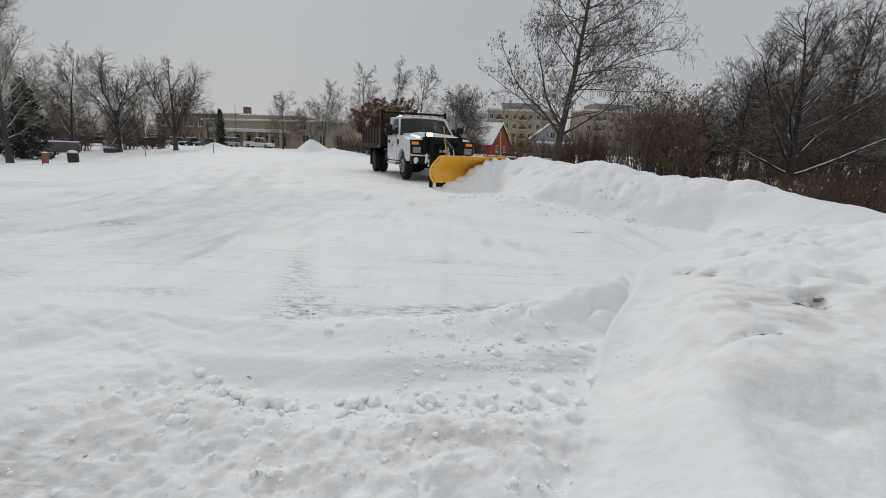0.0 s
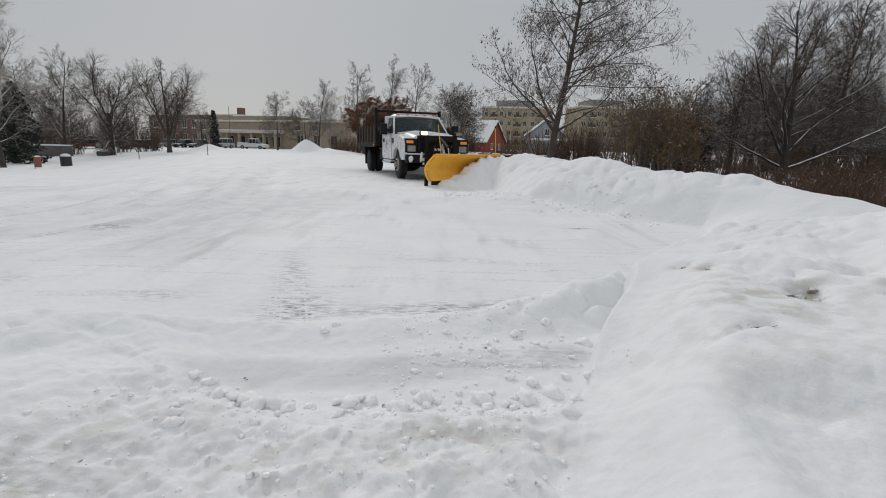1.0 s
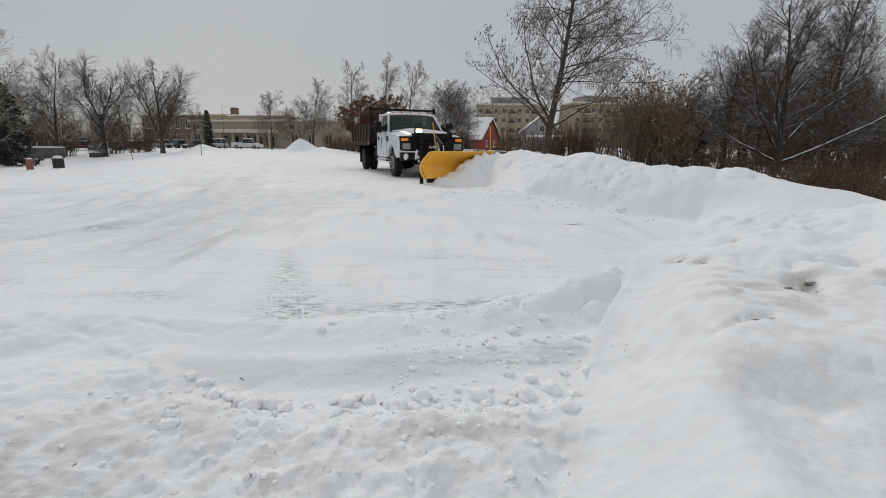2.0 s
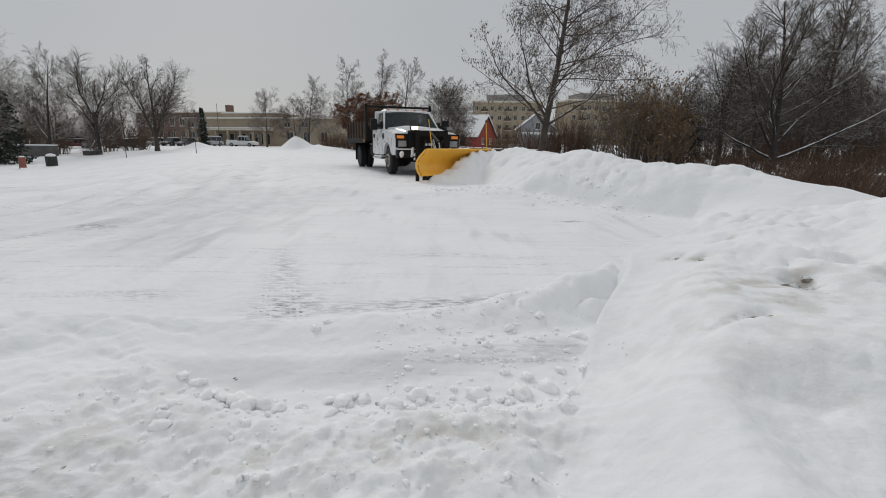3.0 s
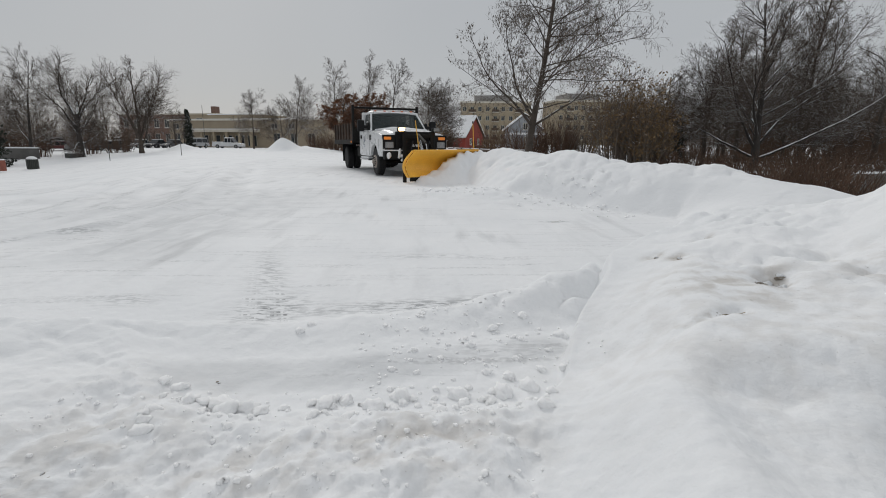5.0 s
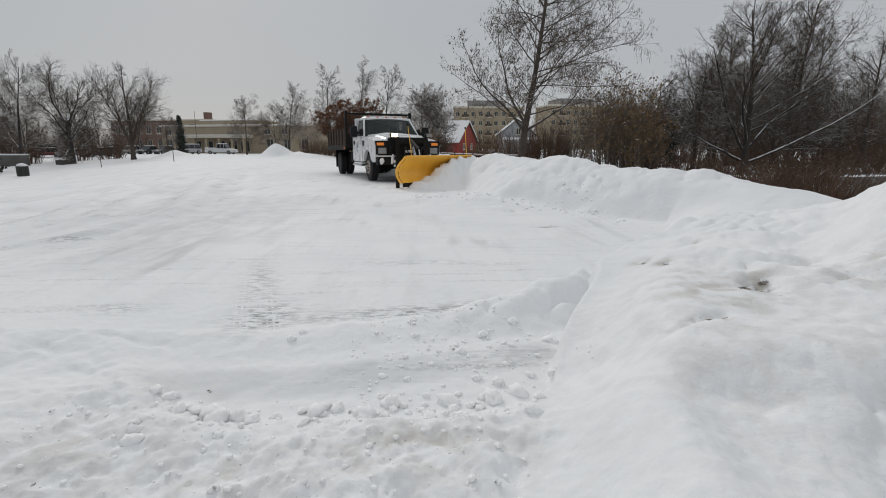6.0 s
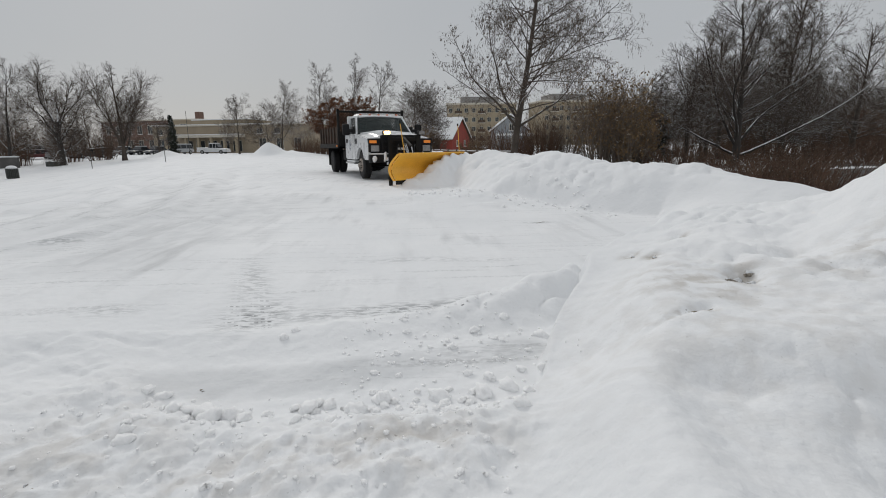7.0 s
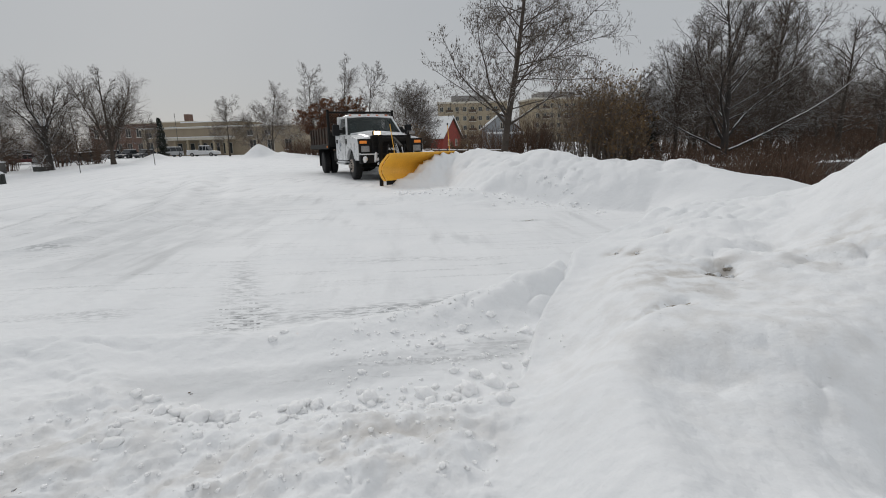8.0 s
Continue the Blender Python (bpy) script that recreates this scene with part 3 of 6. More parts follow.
def spray(rng, path, count, f0, f1, length, angle, r, steps, wobble, lift, taper=0.6, out=None):
    """Side shoots along a path."""
    made = []
    for k in range(count):
        f = f0 + (f1 - f0) * (k + rng.random()) / count
        p, pr, d = at_frac(path, min(f, 0.999))
        side = d.orthogonal().normalized()
        side.rotate(Matrix.Rotation(rng.uniform(0, 2 * math.pi), 3, d))
        a = radians(angle * rng.uniform(0.7, 1.3))
        way = d * math.cos(a) + side * math.sin(a)
        L = length * (1 - taper * f) * rng.uniform(0.65, 1.3)
        made.append(limb(rng, p, way, L, min(r, pr * 0.8), r * 0.3, steps, wobble, lift))
    return made


def leaves(rng, paths, per, size, verts, faces, hang=False):
    for path in paths:
        for _ in range(per):
            p, _, d = at_frac(path, rng.uniform(0.3, 0.99))
            p = p + Vector((rng.uniform(-1, 1), rng.uniform(-1, 1), rng.uniform(-1, 0.5))) * size
            a = Vector((rng.uniform(-1, 1), rng.uniform(-1, 1), rng.uniform(-1, 1)))
            if hang:
                a = Vector((a.x * 0.5, a.y * 0.5, -1))
                p.z -= size * 0.8
            a = a.normalized() * size * rng.uniform(0.5, 1.1)
            c = a.orthogonal().normalized() * size * rng.uniform(0.25, 0.5)
            m = a.cross(c).normalized() * size * 0.15
            b = len(verts)
            verts += [p - a, p + c + m, p + a, p - c + m]
            faces.append((b, b + 1, b + 2, b + 3))


def tree(name, m, label, seed, height, trunk_r, clear=0.22, limbs=16, spread=0.55, angle=50, lift=0.05, branches=9, twigs=7, leader=True, lean=(0, 0), taper=0.6, low=(), leaf=None,
         leaf_per=0, leaf_size=0.06, bark=None, twig=None, twig_r=0.009, forks=0, group="", category="tree", fan=0.0, limb_r=0.16, crook=0.12, fine=1, hang=False, top_r=0.12):
    rng = random.Random(seed)
    root = thing(name, m, label, category, group)
    top = height if leader else height * 0.5
    way = Vector((lean[0], lean[1], 1))
    trunk = limb(rng, Vector((0, 0, -0.3)), way, top * way.length, trunk_r, trunk_r * (top_r if leader else 0.55), 9, 0.045, 0.02)
    trunk[1][0] *= 1.4
    level1 = []
    if forks:
        for k in range(forks):
            f = 2 * math.pi * (k + rng.random() * 0.5) / forks
            q = fan * rng.uniform(0.5, 1.3)
            w = Vector((math.cos(f) * q, math.sin(f) * q, 1))
            p, r, d = at_frac(trunk, 0.5 + 0.45 * rng.random() if not leader else clear + 0.1 * rng.random())
            level1.append(limb(rng, p, w, height * rng.uniform(0.62, 0.82), trunk_r * 0.36, trunk_r * 0.06, 10, 0.08 + crook * 0.6, 0.0))
    level1 += spray(rng, trunk, limbs, clear, 0.97, height * spread, angle, trunk_r * limb_r, 8, crook, lift, taper)
    for lw, frac, L in low:
        p, r, d = at_frac(trunk, frac)
        level1.append(limb(rng, p, Vector(lw), L, trunk_r * 0.38, trunk_r * 0.06, 11, 0.16, 0.03))
    level2 = []
    for path in level1:
        L = sum((path[0][k + 1] - path[0][k]).length for k in range(len(path[0]) - 1))
        level2 += spray(rng, path, max(4, int(1.25 * branches * L / (height * spread))), 0.2, 1.0, L * 0.48, 46, max(trunk_r * 0.05, twig_r * 1.35), 5, 0.10 + crook, lift * 0.6)
    level3 = []
    for path in level2:
        L = (path[0][-1] - path[0][0]).length
        level3 += spray(rng, path, twigs, 0.15, 1.0, L * 0.5 + 0.15, 42, twig_r, 2, 0.24, lift * 0.4)
    level4 = []
    for path in level3:
        L = (path[0][-1] - path[0][0]).length
        level4 += spray(rng, path, fine, 0.3, 1.0, L * 0.6, 38, twig_r * 0.7, 1, 0.2, lift * 0.4)
    v, f = tubes([trunk], 9)
    ob = new("trunk", mesh_from("trunk", v, f, [bark or M_BARK])); ob.parent = root
    for path in level1:
        v, f = tubes([path], 5)
        ob = new("limb", mesh_from("limb", v, f, [bark or M_BARK])); ob.parent = root
    v, f = tubes(level2, 4)
    v3, f3 = tubes(level3 + level4, 3)
    b = len(v)
    ob = new("crown", mesh_from("crown", v + v3, f + [tuple(i + b for i in q) for q in f3], [twig or M_TWIG])); ob.parent = root
    if leaf:
        lv, lf = [], []
        leaves(rng, level3, leaf_per, leaf_size, lv, lf, hang)
        ob = new("foliage", mesh_from("foliage", lv, lf, [leaf], smooth=False)); ob.parent = root
    return root


def shrub(name, m, label, seed, height, width, stems=40, twigs=10, leaf=None, leaf_per=0, leaf_size=0.07, twig=None, group="", category="shrub", arch=0.0):
    rng = random.Random(seed)
    root = thing(name, m, label, category, group)
    main = []
    for _ in range(stems):
        f, q = rng.uniform(0, 2 * math.pi), math.sqrt(rng.random())
        p = Vector((math.cos(f) * q * width * 0.3, math.sin(f) * q * width * 0.3, -0.2))
        w = Vector((math.cos(f) * q * width * 0.35 / height, math.sin(f) * q * width * 0.35 / height, 1))
        main.append(limb(rng, p, w, height * rng.uniform(0.6, 1.08), 0.028, 0.008, 7, 0.06, -arch))
    side = []
    for path in main:
        side += spray(rng, path, twigs, 0.15, 1.0, height * 0.35, 32, 0.012, 4, 0.10, 0.06, 0.5)
    v, f = tubes(main, 4)
    v3, f3 = tubes(side, 3)
    b = len(v)
    ob = new("brushwood", mesh_from("brushwood", v + v3, f + [tuple(i + b for i in q) for q in f3], [twig or M_BRUSH])); ob.parent = root
    if leaf:
        lv, lf = [], []
        leaves(rng, side, leaf_per, leaf_size, lv, lf)
        ob = new("foliage", mesh_from("foliage", lv, lf, [leaf], smooth=False)); ob.parent = root
    return root


def conifer(name, m, label, seed, height, width, group=""):
    rng = random.Random(seed)
    root = thing(name, m, label, "conifer", group)
    trunk = limb(rng, Vector((0, 0, -0.3)), Vector((0, 0, 1)), height, height * 0.02, 0.01, 8, 0.01, 0)
    boughs = []
    n = int(height * 22)
    for k in range(n):
        f = 0.06 + 0.92 * k / n
        p, r, d = at_frac(trunk, f)
        a = rng.uniform(0, 2 * math.pi)
        L = width * 0.5 * (1 - f) ** 0.8 * rng.uniform(0.75, 1.15) + 0.1
        boughs.append(limb(rng, p, Vector((math.cos(a), math.sin(a), 0.15)), L, 0.02, 0.006, 5, 0.08, -0.04))
    v, f = tubes([trunk] + boughs, 5)
    ob = new("trunk", mesh_from("trunk", v, f, [M_BARK])); ob.parent = root
    lv, lf = [], []
    leaves(rng, boughs, 26, height * 0.022 + 0.03, lv, lf)
    ob = new("foliage", mesh_from("foliage", lv, lf, [M_NEEDLE], smooth=False)); ob.parent = root
    return root


def rise(x, y, h):
    """Height of a tree whose top is h above the lot."""
    return h - gz(x, y)


def put(x, y, rz=0.0, dz=0.0):
    return pose(x, y, gz(x, y) + dz, 0, 0, rz)


# the tall tree behind the bank keeps its dry seeds
tree("leafy_tree", put(4.55, 21, 0), "tall bare tree with dry brown seed clusters behind the bank", 8, 10.4, 0.175, clear=0.22, limbs=50, spread=0.42, angle=64, lift=-0.01, branches=15, twigs=7, twig_r=0.007,
     lean=(0.12, 0), low=(((-1, -0.2, 0.75), 0.20, 4.5), ((1, -0.1, 0.40), 0.20, 4.0), ((-0.8, 0.3, 1.1), 0.23, 4.4)), leaf=M_DRYLEAF, leaf_per=2, leaf_size=0.064, taper=0.40, limb_r=0.19, crook=0.09, fine=1, hang=True, top_r=0.2)
# trees on the far side of the street
STREET = "trees along the street"
tree("street_tree", put(15.3, 22, 0), "bare spreading tree with snow along its low limbs", 11, rise(15.3, 22, 7.4), 0.20, clear=0.22, limbs=34, spread=0.50, angle=50, lift=0.02, branches=17, twigs=8, bark=M_BARK_SNOWY,
     low=(((1, 0, 0.30), 0.10, 7.0), ((-1, 0.1, 0.45), 0.11, 3.6), ((-0.6, -0.3, 1), 0.2, 5.0), ((-0.9, -0.2, 1), 0.16, 5.2), ((0.7, -0.2, 0.9), 0.18, 4.2)), group=STREET, fine=2, crook=0.14)
for x, y, rz, sd, h, fk in ((14.6, 25, 80, 12, 5.9, 4), (13.3, 27, 160, 13, 5.0, 4), (16.6, 26.5, 20, 19, 6.0, 4)):
    tree("street_tree", put(x, y, rz), "bare grey tree with several crowded stems", sd, rise(x, y, h), 0.13, clear=0.14, limbs=22, spread=0.46, angle=52, lift=0.03, branches=15, twigs=8, forks=fk, fan=0.5, group=STREET, fine=3, crook=0.16)
tree("street_tree", put(22.9, 29, 40), "tall egg-shaped tree with a few brown leaves", 14, rise(22.9, 29, 9.6), 0.24, clear=0.12, limbs=50, spread=0.44, angle=42, lift=0.03, branches=17, twigs=8, leaf=M_DRYLEAF, leaf_per=1, leaf_size=0.06, taper=0.7, forks=3, fan=0.2, group=STREET, fine=2, crook=0.10)
tree("street_tree", put(20.2, 31, 120), "bare tall tree with a straight leader", 15, rise(20.2, 31, 8.6), 0.20, clear=0.2, limbs=34, spread=0.42, angle=48, lift=0.03, branches=16, twigs=8, group=STREET, fine=2, crook=0.13)
tree("street_tree", put(27.5, 29, 70), "bare spreading tree with dark bark", 16, rise(27.5, 29, 7.6), 0.22, clear=0.15, limbs=34, spread=0.46, angle=50, lift=0.03, branches=16, twigs=8, group=STREET, fine=2, crook=0.14)
tree("street_tree", put(32.5, 31, 10), "bare broad tree with dark bark", 17, rise(32.5, 31, 8.4), 0.24, clear=0.15, limbs=34, spread=0.48, angle=50, lift=0.03, branches=16, twigs=8, group=STREET, fine=1, crook=0.14)
tree("street_tree", put(25.0, 37, 10), "bare tree standing behind the others", 18, rise(25.0, 37, 7.0), 0.2, clear=0.1, limbs=30, spread=0.5, angle=50, lift=0.04, branches=14, twigs=8, group=STREET, crook=0.14)
# trees round the car park
PARK = "trees by the car park"
tree("park_tree", put(-31.4, 35, 0), "bare tree with pale upright branches and one snowy limb", 21, rise(-31.4, 35, 11.4), 0.20, clear=0.20, limbs=40, spread=0.46, angle=46, lift=0.05, branches=18, twigs=8, twig=M_TWIG_PALE, low=(((1, 0, 0.35), 0.16, 3.2),), bark=M_BARK_SNOWY, group=PARK, twig_r=0.012, fine=2)
tree("park_tree", put(-46, 60, 30), "bare snowy tree with a broad crown", 22, rise(-46, 60, 10.4), 0.22, clear=0.12, limbs=36, spread=0.52, angle=52, lift=0.03, branches=18, twigs=8, fine=2, crook=0.16, bark=M_BARK_SNOWY, group=PARK, twig_r=0.018)
tree("park_tree", put(-39.5, 59, 60), "dark spreading tree with snow on its crooked limbs", 23, rise(-39.5, 59, 9.6), 0.36, clear=0.2, limbs=14, spread=0.46, angle=66, lift=0.02, branches=20, twigs=8, leader=False, forks=8, fan=1.0, crook=0.26, fine=2, bark=M_BARK_SNOWY, group=PARK, twig_r=0.019)
tree("park_tree", put(-33.2, 60, 90), "bare tree with long rising branches", 24, rise(-33.2, 60, 10.4), 0.26, clear=0.14, limbs=16, spread=0.42, angle=40, lift=0.04, branches=18, twigs=8, forks=6, fan=0.62, crook=0.11, fine=2, low=(((1, 0, 0.9), 0.10, 8.0),), group=PARK, twig_r=0.017)
tree("park_tree", put(-52, 63, 120), "bare tree with fine grey twigs", 25, rise(-52, 63, 10.0), 0.2, clear=0.15, limbs=34, spread=0.52, angle=50, lift=0.04, branches=16, twigs=8, twig=M_TWIG_PALE, group=PARK, twig_r=0.018, fine=2)
for k, (x, y, h, s) in enumerate(((-58, 74, 6.5, 26), (-50, 75, 6.0, 27), (-44, 76, 5.5, 28), (-38, 78, 6.0, 29))):
    tree("park_tree", put(x, y, 50 * k), "bare tree at the edge of a dark wood", s, rise(x, y, h), 0.18, clear=0.1, limbs=26, spread=0.5, angle=50, lift=0.06, branches=11, twigs=7, group=PARK, twig_r=0.02)
back = tree("background_tree", put(-88, 84, 0), "bare grey tree in the wood behind", 131, rise(-88, 84, 9.0), 0.16, clear=0.1, limbs=30, spread=0.5, angle=48, lift=0.04, branches=11, twigs=6, group="trees in the wood", twig_r=0.02, twig=M_TWIG_PALE)
back2 = tree("background_tree", put(-80, 88, 0), "bare grey tree in the wood behind", 132, rise(-80, 88, 8.0), 0.16, clear=0.1, limbs=30, spread=0.55, angle=52, lift=0.03, branches=11, twigs=6, group="trees in the wood", twig_r=0.02)
for k, (x, y) in enumerate(((-95, 82), (-73, 84), (-68, 90), (-63, 84), (-58, 92), (-53, 86), (-76, 95))):
    copy_thing(back if k % 2 else back2, put(x, y, 70 * k))
for k, (x, y, h) in enumerate(((-80, 72, 5.5), (-74, 76, 6.0), (-69, 72, 5.0), (-64, 77, 6.0), (-60, 70, 4.5), (-62, 98, 5.0), (-56, 101, 4.6), (-68, 96, 5.0), (-86, 76, 6.0), (-71, 66, 3.0), (-64, 63, 2.8), (-79, 68, 3.2), (-57, 65, 2.6))):
    shrub("wood_edge", put(x, y, 40 * k), "dense bare thicket at the edge of the wood", 140 + k, rise(x, y, h), 7.5, stems=60, twigs=9, leaf=M_NEEDLE if k % 3 == 0 else M_DRYLEAF, leaf_per=2, leaf_size=0.13, group="thickets at the wood edge", category="thicket")
for k, (x, y, h) in enumerate(((-58, 66, 4.2), (-54, 69, 4.6), (-50, 66, 4.0), (-46, 70, 4.2), (-62, 70, 4.8), (-66, 66, 4.4), (-43, 72, 3.0), (-70, 70, 5.0))):
    shrub("wood_edge", put(x, y, 40 * k), "dense dark thicket behind the low wall", 280 + k, rise(x, y, h), 5.5, stems=70, twigs=10, leaf=M_NEEDLE if k % 3 == 1 else M_DRYLEAF, leaf_per=2, leaf_size=0.12, group="thickets at the wood edge", category="thicket")
conifer("conifer", put(-37.5, 44), "dark snowy conifer among bare trees", 31, 7.2, 4.2, PARK)
conifer("conifer", put(-43, 46), "dark snowy conifer among bare trees", 32, 5.2, 3.6, PARK)
conifer("conifer", put(-35.2, 41), "dark conifer at the foot of a bare tree", 33, 6.4, 4.0, PARK)
conifer("narrow_conifer", put(-41, 89), "narrow dark columnar tree before the school", 34, 7.0, 1.8)
# trees before the low building and the houses
MID = "trees at the end of the lot"
for x, y, h, s, lab, kw in ((-29.5, 88, 9.0, 41, "bare grey tree before the tan building", dict(limbs=28, angle=54, spread=0.66)), (-20.6, 82, 10.0, 42, "bare slender tree before the tan building", dict(limbs=24, angle=42, spread=0.55)),
                            (-12.8, 74, 11.5, 43, "bare broad-crowned grey tree", dict(limbs=30, angle=50, spread=0.46)), (-8.0, 70, 12.0, 44, "bare tree with thin upright twigs", dict(limbs=18, angle=28, spread=0.44)),
                            (-3.8, 62, 10.8, 45, "bare slender tree with long thin branches", dict(limbs=14, angle=30, spread=0.40)), (1.0, 56, 7.4, 46, "bare round-crowned dense tree", dict(limbs=46, angle=60, spread=0.72)),
                            (2.0, 60, 7.0, 47, "bare round-crowned dense tree", dict(limbs=32, angle=58, spread=0.60)), (-25, 90, 7.5, 48, "bare grey tree before the tan building", dict(limbs=28, angle=54, spread=0.66)), (-47, 100, 6.5, 49, "small bare tree before the school", dict(limbs=18, angle=40, spread=0.4))):
    tree("bare_tree", put(x, y, s * 20), lab, s, h, 0.11 + h * 0.005, clear=0.12, lift=0.03, branches=17, twigs=9, group=MID, twig_r=0.021, fine=1, crook=0.15, **kw)
tree("oak_tree", put(-6.3, 60, 0), "small tree still full of rust-brown leaves", 51, 6.2, 0.2, clear=0.25, limbs=30, spread=0.62, angle=66, lift=0.03, branches=12, twigs=7, leaf=M_RUST, leaf_per=6, leaf_size=0.11, twig_r=0.014)
tree("oak_tree", put(-9.8, 62, 0), "small tree with rust-brown leaves and snow", 52, 6.4, 0.18, clear=0.2, limbs=30, spread=0.60, angle=64, lift=0.02, branches=13, twigs=7, leaf=M_RUST, leaf_per=5, leaf_size=0.11, twig_r=0.014)
# shrubs behind the bank
HEDGE = "shrubs behind the bank"
for x, y, h, w, s, leaf, per, lab in ((9.6, 23.5, 4.2, 3.4, 61, M_TANLEAF, 3, "tall brown shrub with dry leaves and snow"), (11.0, 25.0, 3.8, 3.0, 62, M_TANLEAF, 3, "brown leafy shrub with patches of snow"),
                                    (7.2, 26.5, 2.6, 2.8, 63, None, 0, "bare reddish-brown twiggy shrub"), (6.0, 27.5, 2.4, 2.6, 64, None, 0, "bare reddish-brown twiggy shrub"), (8.6, 27.0, 2.8, 2.8, 65, None, 0, "bare brown shrub with upright stems"),
                                    (12.4, 26.0, 3.0, 2.4, 66, M_DRYLEAF, 2, "rusty-brown shrub beside a small evergreen"), (10.4, 22.2, 2.6, 2.2, 67, M_TANLEAF, 3, "low brown shrub with dry leaves"),
                                    (0.8, 44, 2.8, 2.6, 68, M_TANLEAF, 1, "brown shrub with thin arching stems"), (2.4, 45, 2.4, 2.2, 69, M_DRYLEAF, 1, "brown shrub with thin arching stems"), (-1.8, 46, 2.6, 3.0, 70, None, 0, "bare brown shrub before a shed"),
                                    (-3.6, 48, 2.4, 3.0, 71, None, 0, "bare brown shrub before a shed"), (6.6, 44, 2.8, 2.6, 72, None, 0, "bare brown shrub before the red house"), (4.6, 36, 1.4, 1.6, 73, M_TANLEAF, 1, "small brown shrub by the fence"), (-12.4, 60, 2.2, 3.2, 74, None, 0, "bare brown shrub before the tan building"), (-10.2, 58, 2.0, 3.0, 75, None, 0, "bare brown shrub before the tan building"), (-8.0, 56, 2.2, 3.0, 76, M_DRYLEAF, 1, "bare brown shrub before the tan building")):
    shrub("shrub", put(x, y, s * 13), lab, s, h, w, stems=66, twigs=10, leaf=leaf, leaf_per=per, leaf_size=0.08 + y * 0.0008, twig=M_TWIG_PALE if s in (61, 62, 67, 68, 65) else None, group=HEDGE)
conifer("conifer", put(13.4, 25.4), "small dark snowy evergreen among shrubs", 81, 2.6, 1.8, HEDGE)
# thicket under the street trees
for k, (x, y, h) in enumerate(((17.5, 36, 3.6), (21, 37, 4.0), (24.5, 36, 4.4), (28, 37, 4.8), (31.5, 36, 4.6), (35, 37, 4.8), (38.5, 38, 5.0), (42, 40, 5.0), (23, 33, 2.4), (29, 32, 2.6), (34, 33, 2.8))):
    shrub("shrub", put(x, y, 37 * k), "bare dark undergrowth beneath the street trees", 90 + k, h, 4.6, stems=60, twigs=12, leaf=M_DRYLEAF, leaf_per=1, leaf_size=0.05, group="undergrowth along the street")
for k, (x, y, h) in enumerate(((14.5, 28.5, 1.5), (17.0, 27.5, 1.4), (19.8, 28, 1.6), (22.4, 26.5, 1.5), (25, 27.5, 1.6), (28, 27, 1.7), (20.5, 24.0, 1.2), (24, 23, 1.3), (27.5, 24, 1.4), (31, 26, 1.7), (17.5, 22, 1.0), (20, 20.5, 1.0), (23.5, 19.5, 1.1))):
    shrub("bramble", put(x, y, 33 * k), "dark bare bramble thicket under the street trees", 170 + k, h, 3.6, stems=40, twigs=7, arch=0.05, leaf=M_DRYLEAF, leaf_per=1, leaf_size=0.05, group="brambles under the street trees", category="bramble")
for k, (x, y, h) in enumerate(((7.4, 14.5, 1.1), (8.6, 13.2, 1.2), (9.8, 12.4, 1.2), (10.6, 11.2, 1.2), (9.2, 16.5, 1.3), (8.0, 18.0, 1.2), (11.2, 14.0, 1.2), (10.0, 9.8, 1.2), (11.6, 9.4, 1.2), (11.8, 12.0, 1.2))):
    shrub("bramble", put(x, y, 51 * k), "dark bare bramble thicket at the foot of the bank", 120 + k, rise(x, y, 0.25 + 0.25 * (h - 1)), 3.4, stems=44, twigs=7, arch=0.05, group="brambles behind the bank", category="bramble")
for k in range(11):
    x = 12.0 + 2.5 * k
    y = 21.2 + 0.10 * (x - 11.5) + 0.5 * (k % 2)
    shrub("bramble", put(x, y, 61 * k), "dark bare brush along the street edge", 200 + k, 1.25, 3.2, stems=44, twigs=7, arch=0.05, leaf=M_DRYLEAF, leaf_per=1, leaf_size=0.05, group="brush along the street", category="bramble")
for k, (x, y) in enumerate(((8.6, 12.2), (9.4, 13.2), (10.4, 13.8), (11.4, 14.4), (9.6, 11.4), (10.6, 12.2), (11.6, 13.0), (12.6, 14.6), (12.0, 16.2), (13.4, 16.4), (14.6, 17.2), (10.6, 15.8), (13.8, 15.2), (15.4, 18.4))):
    shrub("bramble", put(x, y, 47 * k), "dark bare bramble thicket at the foot of the bank", 230 + k, rise(x, y, 0.66 + 0.05 * (y - 11)), 2.6, stems=46, twigs=7, arch=0.05, leaf=M_DRYLEAF, leaf_per=1, leaf_size=0.04, group="brambles behind the bank", category="bramble")
for k in range(13):
    x, y = 19 + 3.6 * k, 44 + 2.5 * (k % 3)
    shrub("wood_edge", put(x, y, 40 * k), "dense bare thicket beyond the street", 260 + k, 5.4 + 0.8 * (k % 2), 6.5, stems=60, twigs=10, leaf=M_DRYLEAF, leaf_per=2, leaf_size=0.11, group="thickets beyond the street", category="thicket")
wide = [o for o in scene.objects if o.name.split(".")[0] == "street_tree"]
for k, (x, y) in enumerate(((31, 36), (36.5, 35), (28.5, 41), (40, 38))):
    copy_thing(wide[-1 - k % 3], put(x, y, 80 * k + 25))
for k, (x, y) in enumerate(((18.4, 30), (21.6, 27.2), (24.4, 32.5), (30.0, 33.5), (16.4, 31), (27.0, 33.0))):
    copy_thing(wide[1 + k % 3], put(x, y, 95 * k + 15))


